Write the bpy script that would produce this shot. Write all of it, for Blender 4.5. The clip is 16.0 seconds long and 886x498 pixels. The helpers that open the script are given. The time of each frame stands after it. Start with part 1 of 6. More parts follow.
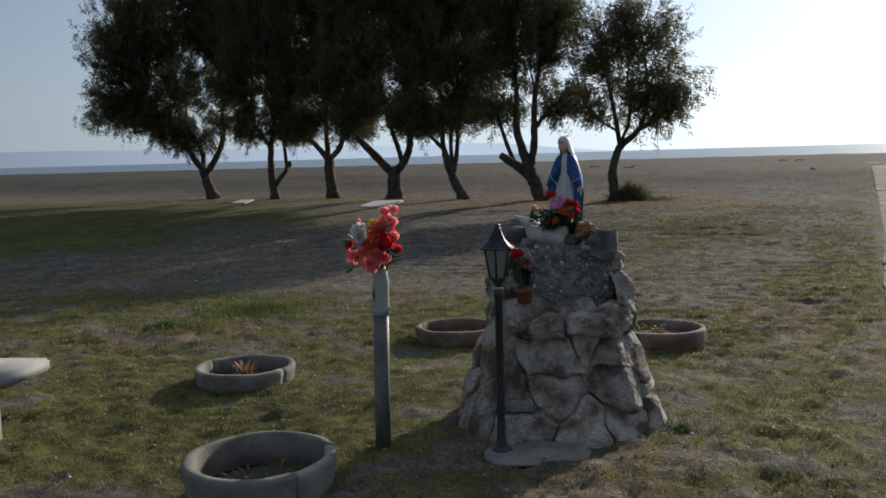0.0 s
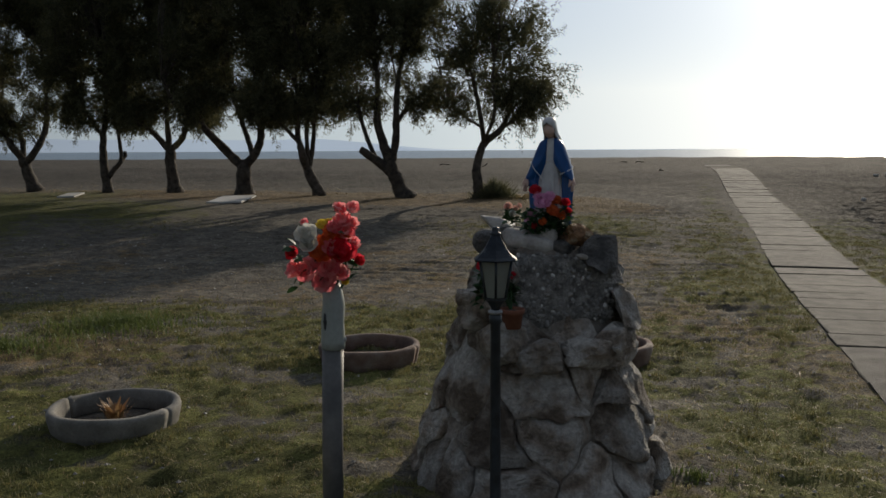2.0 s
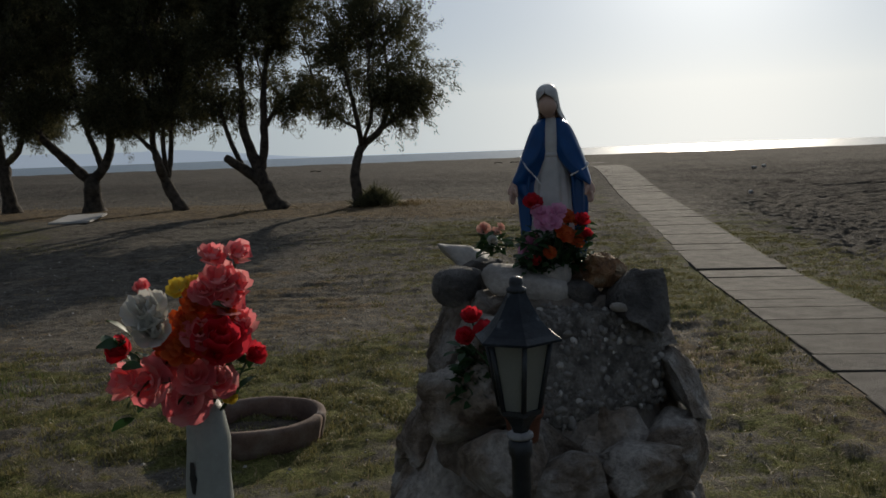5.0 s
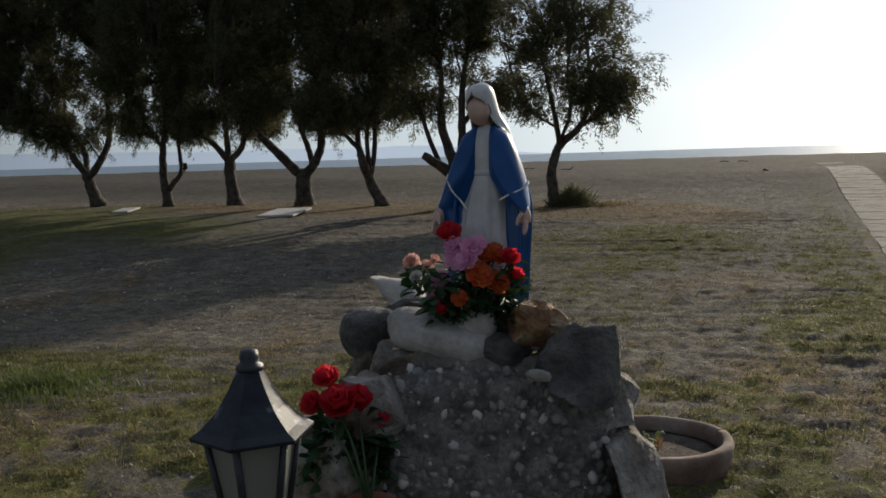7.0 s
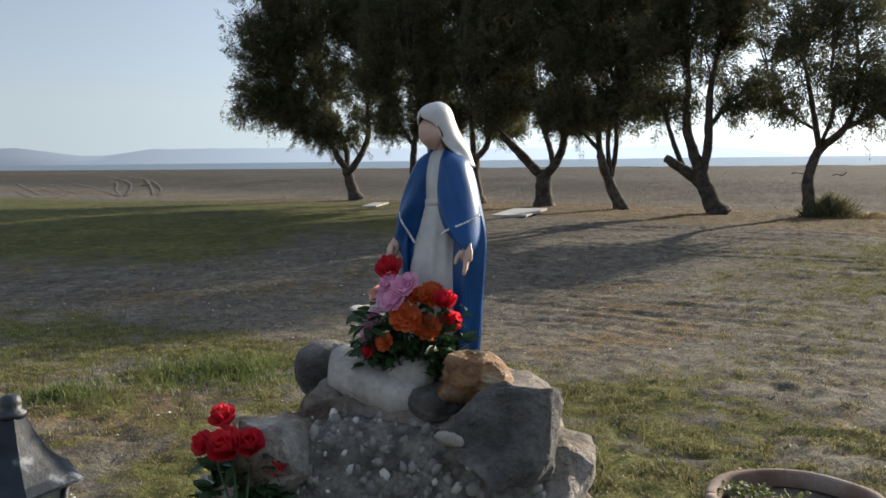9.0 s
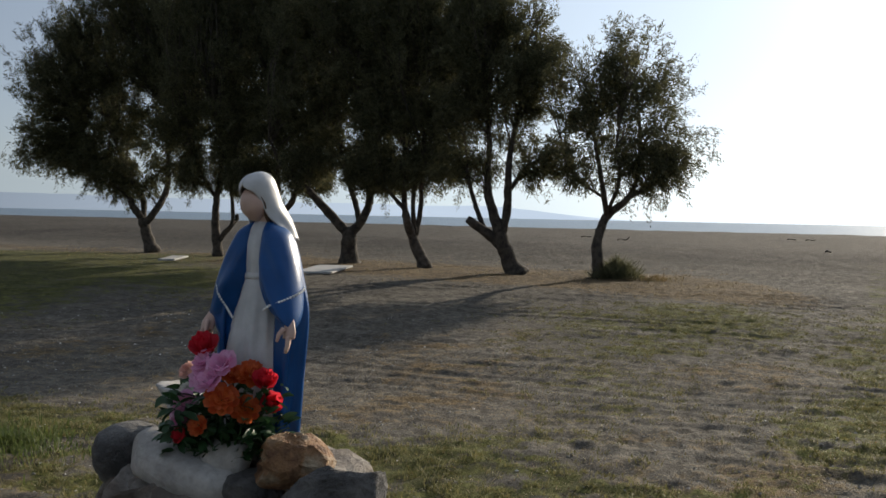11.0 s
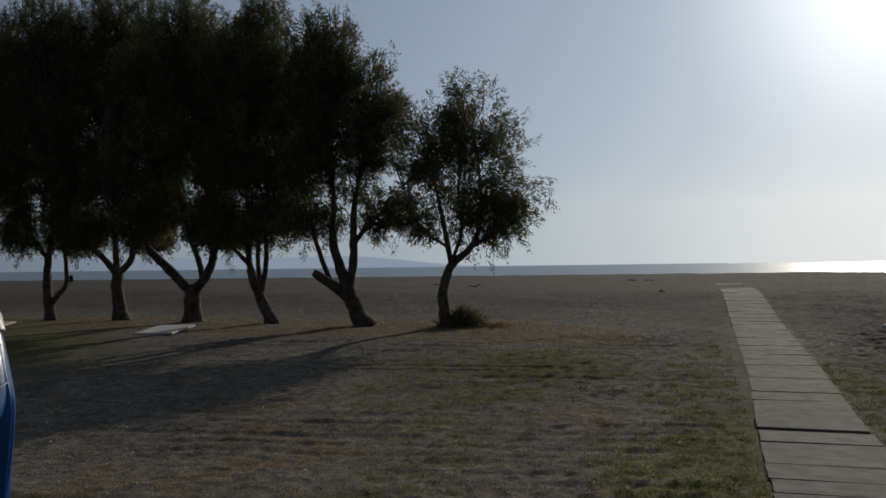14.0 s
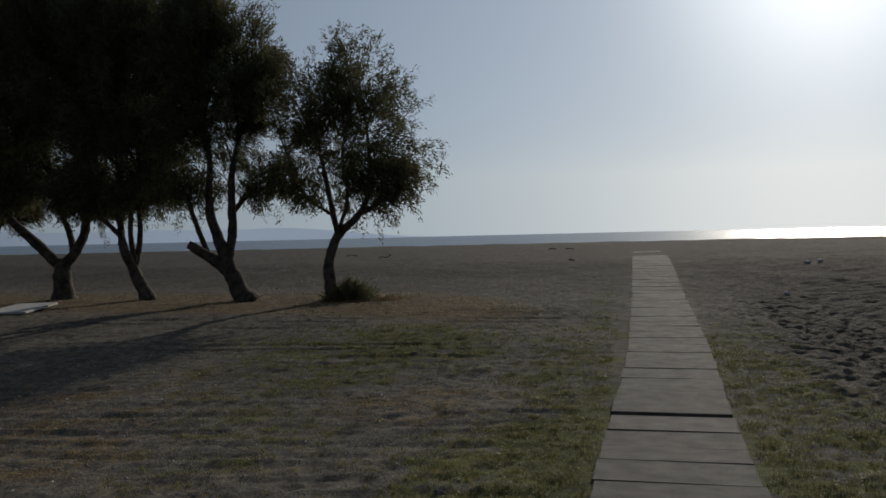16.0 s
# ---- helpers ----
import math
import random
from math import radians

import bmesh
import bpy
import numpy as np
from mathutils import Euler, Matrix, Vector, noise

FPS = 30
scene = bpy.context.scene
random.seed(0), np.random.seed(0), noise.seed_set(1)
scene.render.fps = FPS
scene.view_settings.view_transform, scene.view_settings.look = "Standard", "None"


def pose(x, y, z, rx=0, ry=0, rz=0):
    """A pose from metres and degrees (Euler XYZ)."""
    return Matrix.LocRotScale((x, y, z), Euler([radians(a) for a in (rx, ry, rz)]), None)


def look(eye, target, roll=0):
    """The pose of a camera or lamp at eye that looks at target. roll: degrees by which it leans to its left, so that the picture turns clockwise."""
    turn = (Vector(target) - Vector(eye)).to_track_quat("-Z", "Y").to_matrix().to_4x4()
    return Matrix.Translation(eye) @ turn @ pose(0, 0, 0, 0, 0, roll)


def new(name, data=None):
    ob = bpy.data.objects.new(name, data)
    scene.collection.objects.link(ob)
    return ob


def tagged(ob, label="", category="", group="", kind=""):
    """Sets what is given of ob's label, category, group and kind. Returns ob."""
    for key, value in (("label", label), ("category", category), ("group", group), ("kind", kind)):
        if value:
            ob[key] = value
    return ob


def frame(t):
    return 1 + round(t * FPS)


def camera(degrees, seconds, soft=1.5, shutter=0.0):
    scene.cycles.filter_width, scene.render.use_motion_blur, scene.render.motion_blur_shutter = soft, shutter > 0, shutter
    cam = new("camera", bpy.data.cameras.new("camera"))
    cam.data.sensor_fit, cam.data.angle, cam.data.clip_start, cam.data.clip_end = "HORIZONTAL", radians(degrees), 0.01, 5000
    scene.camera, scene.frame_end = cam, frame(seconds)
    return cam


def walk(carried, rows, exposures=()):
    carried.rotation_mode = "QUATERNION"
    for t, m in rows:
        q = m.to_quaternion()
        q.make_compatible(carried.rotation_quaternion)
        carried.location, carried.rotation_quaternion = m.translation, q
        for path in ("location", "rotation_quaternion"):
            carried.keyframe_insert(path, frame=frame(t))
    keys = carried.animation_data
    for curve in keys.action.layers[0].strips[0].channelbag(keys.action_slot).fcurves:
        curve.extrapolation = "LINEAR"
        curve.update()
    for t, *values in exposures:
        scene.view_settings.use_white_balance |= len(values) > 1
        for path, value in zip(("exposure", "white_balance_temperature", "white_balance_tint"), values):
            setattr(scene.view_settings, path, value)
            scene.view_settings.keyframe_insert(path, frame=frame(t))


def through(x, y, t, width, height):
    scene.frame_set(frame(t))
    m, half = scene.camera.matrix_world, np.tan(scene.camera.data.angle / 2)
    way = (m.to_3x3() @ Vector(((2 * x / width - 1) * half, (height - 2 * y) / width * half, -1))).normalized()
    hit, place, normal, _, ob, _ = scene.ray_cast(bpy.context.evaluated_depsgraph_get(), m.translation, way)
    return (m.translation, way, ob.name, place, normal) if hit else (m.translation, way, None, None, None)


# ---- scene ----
cam = camera(53.5, 16.0, soft=1.6)
PATH = [
    (0, (0.241, -0.243, 1.605), (0.211, 1.746, 1.393), -1.6),
    (0.5, (0.127, -0.074, 1.594), (0.229, 1.912, 1.384), -1.3),
    (1, (0.07, 0.267, 1.56), (0.198, 2.252, 1.353), -1.2),
    (1.5, (-0.064, 0.608, 1.545), (0.071, 2.593, 1.334), -0.6),
    (2, (-0.304, 0.891, 1.548), (0.038, 2.849, 1.324), -0.3),
    (2.5, (-0.473, 1.243, 1.532), (-0.04, 3.182, 1.304), -0.6),
    (3, (-0.656, 1.537, 1.55), (-0.116, 3.452, 1.348), -1.1),
    (3.2, (-0.703, 1.61, 1.564), (-0.09, 3.504, 1.374), -1.8),
    (5.3, (-0.064, 2.519, 1.51), (0.562, 4.405, 1.289), -2.1),
    (5.5, (0.051, 2.528, 1.518), (0.638, 4.428, 1.304), -1.8),
    (6, (0.278, 2.632, 1.525), (0.729, 4.569, 1.306), -2.0),
    (6.5, (0.466, 2.749, 1.531), (0.744, 4.718, 1.32), -1.6),
    (7, (0.653, 2.78, 1.534), (0.77, 4.766, 1.324), -1.7),
    (7.5, (0.827, 2.751, 1.566), (0.724, 4.737, 1.354), -1.7),
    (8, (0.981, 2.851, 1.551), (0.78, 4.829, 1.339), -1.9),
    (8.2, (1.043, 2.897, 1.554), (0.77, 4.866, 1.34), -1.5),
    (10.3, (1.536, 3.127, 1.608), (0.986, 5.042, 1.437), -0.7),
    (10.5, (1.488, 3.121, 1.607), (1.029, 5.061, 1.448), -0.2),
    (11, (1.253, 3.07, 1.616), (1.218, 5.069, 1.542), 1.2),
    (11.5, (1.145, 3.009, 1.626), (1.266, 5.004, 1.551), 1.3),
    (12, (1.169, 2.921, 1.626), (1.323, 4.914, 1.577), 1.6),
    (12.5, (1.198, 2.821, 1.639), (1.352, 4.815, 1.639), 0.3),
    (13, (1.244, 2.752, 1.649), (1.395, 4.746, 1.691), -0.0),
    (13.5, (1.34, 2.8, 1.655), (1.47, 4.795, 1.714), -0.6),
    (14, (1.526, 3.024, 1.676), (1.809, 5.004, 1.715), -0.7),
    (14.5, (1.806, 3.162, 1.654), (2.231, 5.116, 1.654), -1.7),
    (15, (2.173, 3.317, 1.655), (2.551, 5.281, 1.635), -1.2),
    (15.5, (2.506, 3.661, 1.632), (2.866, 5.628, 1.608), -1.1),
    (16, (2.82, 3.981, 1.628), (3.231, 5.938, 1.598), -1.3),
]
EXPOSURES = [
    (0.0, 0.0, 6500, 10),
    (0.6, -0.25, 6850, 10),
    (2.5, -0.52, 6850, 10),
    (5.5, -0.92, 6750, 10),
    (6.5, -0.85, 6800, 10),
    (7.0, -0.22, 6850, 10),
    (8.0, 0.50, 6850, 10),
    (10.4, 1.00, 6800, 10),
    (11.0, 0.15, 6800, 10),
    (12.0, -0.80, 6650, 10),
    (13.0, -1.00, 6500, 10),
    (16.0, -1.13, 6450, 10),
]
walk(cam, [(t, look(eye, target, roll)) for t, eye, target, roll in PATH], EXPOSURES)

# ---- light ----
SUN_AZ, SUN_EL = 36.0, 17.5
world = bpy.data.worlds.new("sky")
scene.world = world
world.use_nodes = True
wn = world.node_tree.nodes
sky = wn.new("ShaderNodeTexSky")
sky.sky_type = "NISHITA"
sky.sun_disc = False
sky.sun_elevation, sky.sun_rotation = radians(SUN_EL), radians(SUN_AZ)
sky.air_density, sky.dust_density, sky.ozone_density = 0.85, 0.35, 1.6
wn["Background"].inputs["Strength"].default_value = 0.068
# haze evens out the lowest degrees of the sky
toward = wn.new("ShaderNodeTexCoord")
height = wn.new("ShaderNodeSeparateXYZ")
lifted = wn.new("ShaderNodeMath")
lifted.operation = "MAXIMUM"
lifted.inputs[1].default_value = 0.065
even = wn.new("ShaderNodeCombineXYZ")
world.node_tree.links.new(toward.outputs["Generated"], height.inputs[0])
world.node_tree.links.new(height.outputs[0], even.inputs[0])
world.node_tree.links.new(height.outputs[1], even.inputs[1])
world.node_tree.links.new(height.outputs[2], lifted.inputs[0])
world.node_tree.links.new(lifted.outputs[0], even.inputs[2])
world.node_tree.links.new(even.outputs[0], sky.inputs[0])
# sea haze: paler, less coloured air over the whole sky
pale = wn.new("ShaderNodeHueSaturation")
pale.inputs["Saturation"].default_value, pale.inputs["Value"].default_value = 0.60, 0.76
haze = wn.new("ShaderNodeMix")
haze.data_type, haze.blend_type = "RGBA", "ADD"
haze.inputs[0].default_value = 1.0
haze.inputs[7].default_value = (0.9, 1.22, 1.9, 1)
world.node_tree.links.new(sky.outputs[0], pale.inputs["Color"])
world.node_tree.links.new(pale.outputs[0], haze.inputs[6])

sun_data = bpy.data.lights.new("sun", "SUN")
sun_data.energy, sun_data.angle, sun_data.color = 4.7, radians(0.6), (1.0, 0.90, 0.75)
sun_ob = new("sun", sun_data)
sun_dir = Vector((math.sin(radians(SUN_AZ)) * math.cos(radians(SUN_EL)), math.cos(radians(SUN_AZ)) * math.cos(radians(SUN_EL)), math.sin(radians(SUN_EL))))
sun_ob.matrix_world = look(sun_dir * 60, (0, 0, 0))

# the bright veil of haze round the sun
close = wn.new("ShaderNodeVectorMath")
close.operation = "DOT_PRODUCT"
close.inputs[1].default_value = sun_dir
world.node_tree.links.new(toward.outputs["Generated"], close.inputs[0])
veil = haze.outputs[2]
for power, colour in ((2.6, (4.4, 5.8, 7.3, 1)), (9.0, (2.0, 2.0, 1.9, 1)), (110.0, (20.0, 20.0, 19.0, 1))):
    cap = wn.new("ShaderNodeMath")
    cap.operation = "MAXIMUM"
    cap.inputs[1].default_value = 0.0
    fall = wn.new("ShaderNodeMath")
    fall.operation = "POWER"
    fall.inputs[1].default_value = power
    add = wn.new("ShaderNodeMix")
    add.data_type, add.blend_type = "RGBA", "ADD"
    add.inputs[7].default_value = colour
    world.node_tree.links.new(close.outputs["Value"], cap.inputs[0])
    world.node_tree.links.new(cap.outputs[0], fall.inputs[0])
    world.node_tree.links.new(fall.outputs[0], add.inputs[0])
    world.node_tree.links.new(veil, add.inputs[6])
    veil = add.outputs[2]
# unseen brightness added overhead to lighten the shaded sides
rise = wn.new("ShaderNodeMapRange")
rise.interpolation_type = "SMOOTHSTEP"
rise.inputs[1].default_value, rise.inputs[2].default_value = 0.40, 1.0
thin = wn.new("ShaderNodeMix")
thin.data_type, thin.blend_type = "RGBA", "ADD"
thin.inputs[7].default_value = (2.2, 2.5, 2.9, 1)
world.node_tree.links.new(height.outputs[2], rise.inputs[0])
world.node_tree.links.new(rise.outputs[0], thin.inputs[0])
world.node_tree.links.new(veil, thin.inputs[6])
world.node_tree.links.new(thin.outputs[2], wn["Background"].inputs["Color"])


# ---- materials ----
def shade(name, colours, scale=8.0, rough=0.8, bump=0.3, bump_scale=40.0, metal=0.0, fine=0.35, spread=(0.35, 0.65), distance=0.01, coat=0.0, tone=0.15, gloss=0.5):
    """A surface that varies between colours at two scales, with fine relief."""
    m = bpy.data.materials.new(name)
    m.use_nodes = True
    n, l = m.node_tree.nodes, m.node_tree.links
    b = n["Principled BSDF"]
    co = n.new("ShaderNodeTexCoord")
    info = n.new("ShaderNodeObjectInfo")
    shift = n.new("ShaderNodeVectorMath")
    shift.operation = "MULTIPLY_ADD"
    l.new(info.outputs["Random"], shift.inputs[0])
    shift.inputs[1].default_value = (37.0, 19.0, 53.0)
    l.new(co.outputs["Object"], shift.inputs[2])
    big = n.new("ShaderNodeTexNoise")
    big.inputs["Scale"].default_value, big.inputs["Detail"].default_value = scale, 5.0
    l.new(shift.outputs[0], big.inputs["Vector"])
    ramp = n.new("ShaderNodeValToRGB")
    ramp.color_ramp.elements[0].position, ramp.color_ramp.elements[1].position = spread
    ramp.color_ramp.elements[0].color, ramp.color_ramp.elements[1].color = (*colours[0], 1), (*colours[-1], 1)
    for i, c in enumerate(colours[1:-1]):
        e = ramp.color_ramp.elements.new(spread[0] + (spread[1] - spread[0]) * (i + 1) / (len(colours) - 1))
        e.color = (*c, 1)
    l.new(big.outputs[0], ramp.inputs[0])
    small = n.new("ShaderNodeTexNoise")
    small.inputs["Scale"].default_value, small.inputs["Detail"].default_value, small.inputs["Roughness"].default_value = bump_scale, 6.0, 0.65
    l.new(shift.outputs[0], small.inputs["Vector"])
    mix = n.new("ShaderNodeMix")
    mix.data_type, mix.blend_type = "RGBA", "OVERLAY"
    mix.inputs[0].default_value = fine
    l.new(ramp.outputs[0], mix.inputs[6])
    l.new(small.outputs[0], mix.inputs[7])
    hue = n.new("ShaderNodeHueSaturation")
    span = n.new("ShaderNodeMapRange")
    l.new(info.outputs["Random"], span.inputs[0])
    span.inputs[3].default_value, span.inputs[4].default_value = 1 - tone, 1 + tone
    l.new(span.outputs[0], hue.inputs["Value"])
    l.new(mix.outputs[2], hue.inputs["Color"])
    l.new(hue.outputs[0], b.inputs["Base Color"])
    b.inputs["Roughness"].default_value, b.inputs["Metallic"].default_value = rough, metal
    b.inputs["Coat Weight"].default_value = coat
    b.inputs["Specular IOR Level"].default_value = gloss
    if bump:
        bp = n.new("ShaderNodeBump")
        bp.inputs["Strength"].default_value, bp.inputs["Distance"].default_value = bump, distance
        l.new(small.outputs[0], bp.inputs["Height"])
        l.new(bp.outputs[0], b.inputs["Normal"])
    return m


def leafy(name, dark, light, through=0.35, rough=0.6):
    """Thin foliage or petals that let some light through; every strip has its own tone."""
    m = bpy.data.materials.new(name)
    m.use_nodes = True
    n, l = m.node_tree.nodes, m.node_tree.links
    b, out = n["Principled BSDF"], n["Material Output"]
    geo = n.new("ShaderNodeNewGeometry")
    ramp = n.new("ShaderNodeValToRGB")
    ramp.color_ramp.elements[0].color, ramp.color_ramp.elements[1].color = (*dark, 1), (*light, 1)
    l.new(geo.outputs["Random Per Island"], ramp.inputs[0])
    l.new(ramp.outputs[0], b.inputs["Base Color"])
    b.inputs["Roughness"].default_value = rough
    t = n.new("ShaderNodeBsdfTranslucent")
    l.new(ramp.outputs[0], t.inputs["Color"])
    mix = n.new("ShaderNodeMixShader")
    mix.inputs[0].default_value = through
    l.new(b.outputs[0], mix.inputs[1])
    l.new(t.outputs[0], mix.inputs[2])
    l.new(mix.outputs[0], out.inputs["Surface"])
    return m


M = {
    "limestone": shade("limestone", [(0.115, 0.085, 0.060), (0.25, 0.205, 0.162), (0.33, 0.30, 0.265), (0.42, 0.392, 0.352)], 7, 0.85, 1.0, 44, fine=0.9, tone=0.26, spread=(0.38, 0.62), distance=0.03),
    "conglomerate": shade("conglomerate", [(0.115, 0.106, 0.095), (0.225, 0.21, 0.188), (0.35, 0.328, 0.295)], 26, 0.9, 1.0, 95, fine=0.9, distance=0.04),
    "mortar": shade("mortar", [(0.12, 0.098, 0.078), (0.22, 0.19, 0.158), (0.29, 0.26, 0.225)], 12, 0.95, 0.8, 60, fine=0.5, distance=0.02),
    "pebble": leafy("pebble", (0.12, 0.113, 0.102), (0.56, 0.535, 0.49), 0.0, 0.75),
    "pale_rock": shade("pale_rock", [(0.251, 0.228, 0.199), (0.365, 0.340, 0.306), (0.456, 0.431, 0.393)], 9, 0.75, 0.35, 60, fine=0.5, distance=0.025),
    "grey_rock": shade("grey_rock", [(0.052, 0.049, 0.046), (0.105, 0.099, 0.092), (0.185, 0.173, 0.158)], 11, 0.85, 0.9, 60, fine=0.8, distance=0.03),
    "brown_rock": shade("brown_rock", [(0.16, 0.075, 0.034), (0.32, 0.165, 0.070), (0.46, 0.35, 0.23)], 22, 0.8, 0.9, 60, fine=0.8, distance=0.03),
    "concrete": shade("concrete", [(0.116, 0.107, 0.092), (0.184, 0.172, 0.150), (0.233, 0.220, 0.196)], 6, 0.9, 0.35, 70, fine=0.4),
    "red_concrete": shade("red_concrete", [(0.104, 0.066, 0.050), (0.176, 0.116, 0.088), (0.232, 0.188, 0.156)], 5, 0.9, 0.35, 70, fine=0.4),
    "slab": shade("slab", [(0.048, 0.042, 0.036), (0.076, 0.068, 0.058), (0.104, 0.094, 0.080)], 5.0, 0.9, 0.7, 120, fine=0.8, tone=0.10),
    "soil": shade("soil", [(0.045, 0.035, 0.027), (0.11, 0.085, 0.062)], 14, 1.0, 0.9, 60, fine=0.6, distance=0.02),
    "white_stone": shade("white_stone", [(0.19, 0.185, 0.175), (0.29, 0.285, 0.27)], 4, 0.75, 0.2, 60, fine=0.2),
    "pvc": shade("pvc", [(0.24, 0.26, 0.24), (0.34, 0.36, 0.33)], 6, 0.5, 0.1, 50, fine=0.25),
    "pipe": shade("pipe", [(0.072, 0.070, 0.067), (0.125, 0.120, 0.114)], 9, 0.55, 0.15, 60, fine=0.3),
    "lamp_black": shade("lamp_black", [(0.010, 0.013, 0.016), (0.027, 0.034, 0.041)], 18, 0.42, 0.25, 80, fine=0.5),
    "lamp_roof": shade("lamp_roof", [(0.006, 0.009, 0.014), (0.010, 0.015, 0.022), (0.016, 0.022, 0.030), (0.18, 0.19, 0.20)], 26, 0.5, 0.2, 90, fine=0.3, spread=(0.38, 0.69), gloss=0.3),
    "lamp_worn": shade("lamp_worn", [(0.16, 0.17, 0.18), (0.30, 0.30, 0.30)], 22, 0.6, 0.3, 80, fine=0.4),
    "terracotta": shade("terracotta", [(0.17, 0.060, 0.033), (0.27, 0.105, 0.058)], 14, 0.85, 0.25, 60, fine=0.3),
    "bark": shade("bark", [(0.028, 0.022, 0.017), (0.062, 0.050, 0.037), (0.093, 0.074, 0.059)], 9, 0.95, 0.9, 22, fine=0.6, distance=0.03),
    "board": shade("board", [(0.34, 0.33, 0.31), (0.48, 0.47, 0.45)], 3, 0.7, 0.15, 40, fine=0.3),
    "driftwood": shade("driftwood", [(0.05, 0.042, 0.035), (0.13, 0.11, 0.09)], 6, 0.95, 0.6, 20, fine=0.5),
    "statue_blue": shade("statue_blue", [(0.002, 0.058, 0.20), (0.004, 0.082, 0.27)], 9, 0.30, 0.08, 30, fine=0.2, gloss=0.35),
    "statue_white": shade("statue_white", [(0.46, 0.45, 0.44), (0.60, 0.59, 0.57)], 10, 0.42, 0.08, 40, fine=0.15, coat=0.2),
    "statue_skin": shade("statue_skin", [(0.58, 0.38, 0.30), (0.64, 0.44, 0.35)], 14, 0.5, 0.05, 40, fine=0.1),
    "statue_hair": shade("statue_hair", [(0.10, 0.055, 0.03), (0.14, 0.08, 0.045)], 14, 0.6, 0.05, 40, fine=0.1),
    "bead": shade("bead", [(0.70, 0.70, 0.68), (0.80, 0.80, 0.78)], 14, 0.25, 0.0, 40, fine=0.05),
    "foliage": leafy("foliage", (0.046, 0.052, 0.026), (0.150, 0.142, 0.072), 0.5, 0.8),
    "weed": leafy("weed", (0.06, 0.09, 0.02), (0.16, 0.19, 0.05), 0.4),
    "grass": leafy("grass", (0.095, 0.100, 0.032), (0.27, 0.235, 0.10), 0.4),
    "straw": leafy("straw", (0.20, 0.14, 0.065), (0.40, 0.31, 0.17), 0.3),
    "dry_plant": leafy("dry_plant", (0.22, 0.11, 0.045), (0.42, 0.26, 0.12), 0.3),
    "green_leaf": leafy("green_leaf", (0.015, 0.045, 0.015), (0.05, 0.12, 0.035), 0.25, 0.5),
    "petal_pink": leafy("petal_pink", (0.76, 0.34, 0.56), (0.90, 0.56, 0.72), 0.5, 0.6),
    "petal_red": leafy("petal_red", (0.52, 0.012, 0.026), (0.78, 0.06, 0.085), 0.55, 0.6),
    "petal_crimson": leafy("petal_crimson", (0.74, 0.13, 0.16), (0.92, 0.50, 0.47), 0.65, 0.6),
    "petal_orange": leafy("petal_orange", (0.52, 0.065, 0.012), (0.72, 0.17, 0.035), 0.5, 0.6),
    "petal_rose": leafy("petal_rose", (0.68, 0.36, 0.30), (0.80, 0.56, 0.46), 0.35, 0.6),
    "petal_white": leafy("petal_white", (0.62, 0.60, 0.54), (0.78, 0.76, 0.70), 0.35, 0.6),
    "petal_yellow": leafy("petal_yellow", (0.62, 0.42, 0.03), (0.76, 0.60, 0.08), 0.35, 0.6),
}

# most pebbles are dark, a few nearly white
for node in M["pebble"].node_tree.nodes:
    if node.bl_idname == "ShaderNodeValToRGB":
        node.color_ramp.elements.new(0.84).color = (0.25, 0.238, 0.215, 1)


def lamp_glass():
    m = bpy.data.materials.new("frosted_glass")
    m.use_nodes = True
    b = m.node_tree.nodes["Principled BSDF"]
    n, l = m.node_tree.nodes, m.node_tree.links
    tex = n.new("ShaderNodeTexNoise")
    tex.inputs["Scale"].default_value = 25.0
    ramp = n.new("ShaderNodeValToRGB")
    ramp.color_ramp.elements[0].color, ramp.color_ramp.elements[1].color = (0.30, 0.32, 0.28, 1), (0.46, 0.48, 0.43, 1)
    l.new(tex.outputs[0], ramp.inputs[0])
    l.new(ramp.outputs[0], b.inputs["Base Color"])
    b.inputs["Roughness"].default_value = 0.35
    b.inputs["Transmission Weight"].default_value = 0.55
    return m


M["frosted_glass"] = lamp_glass()


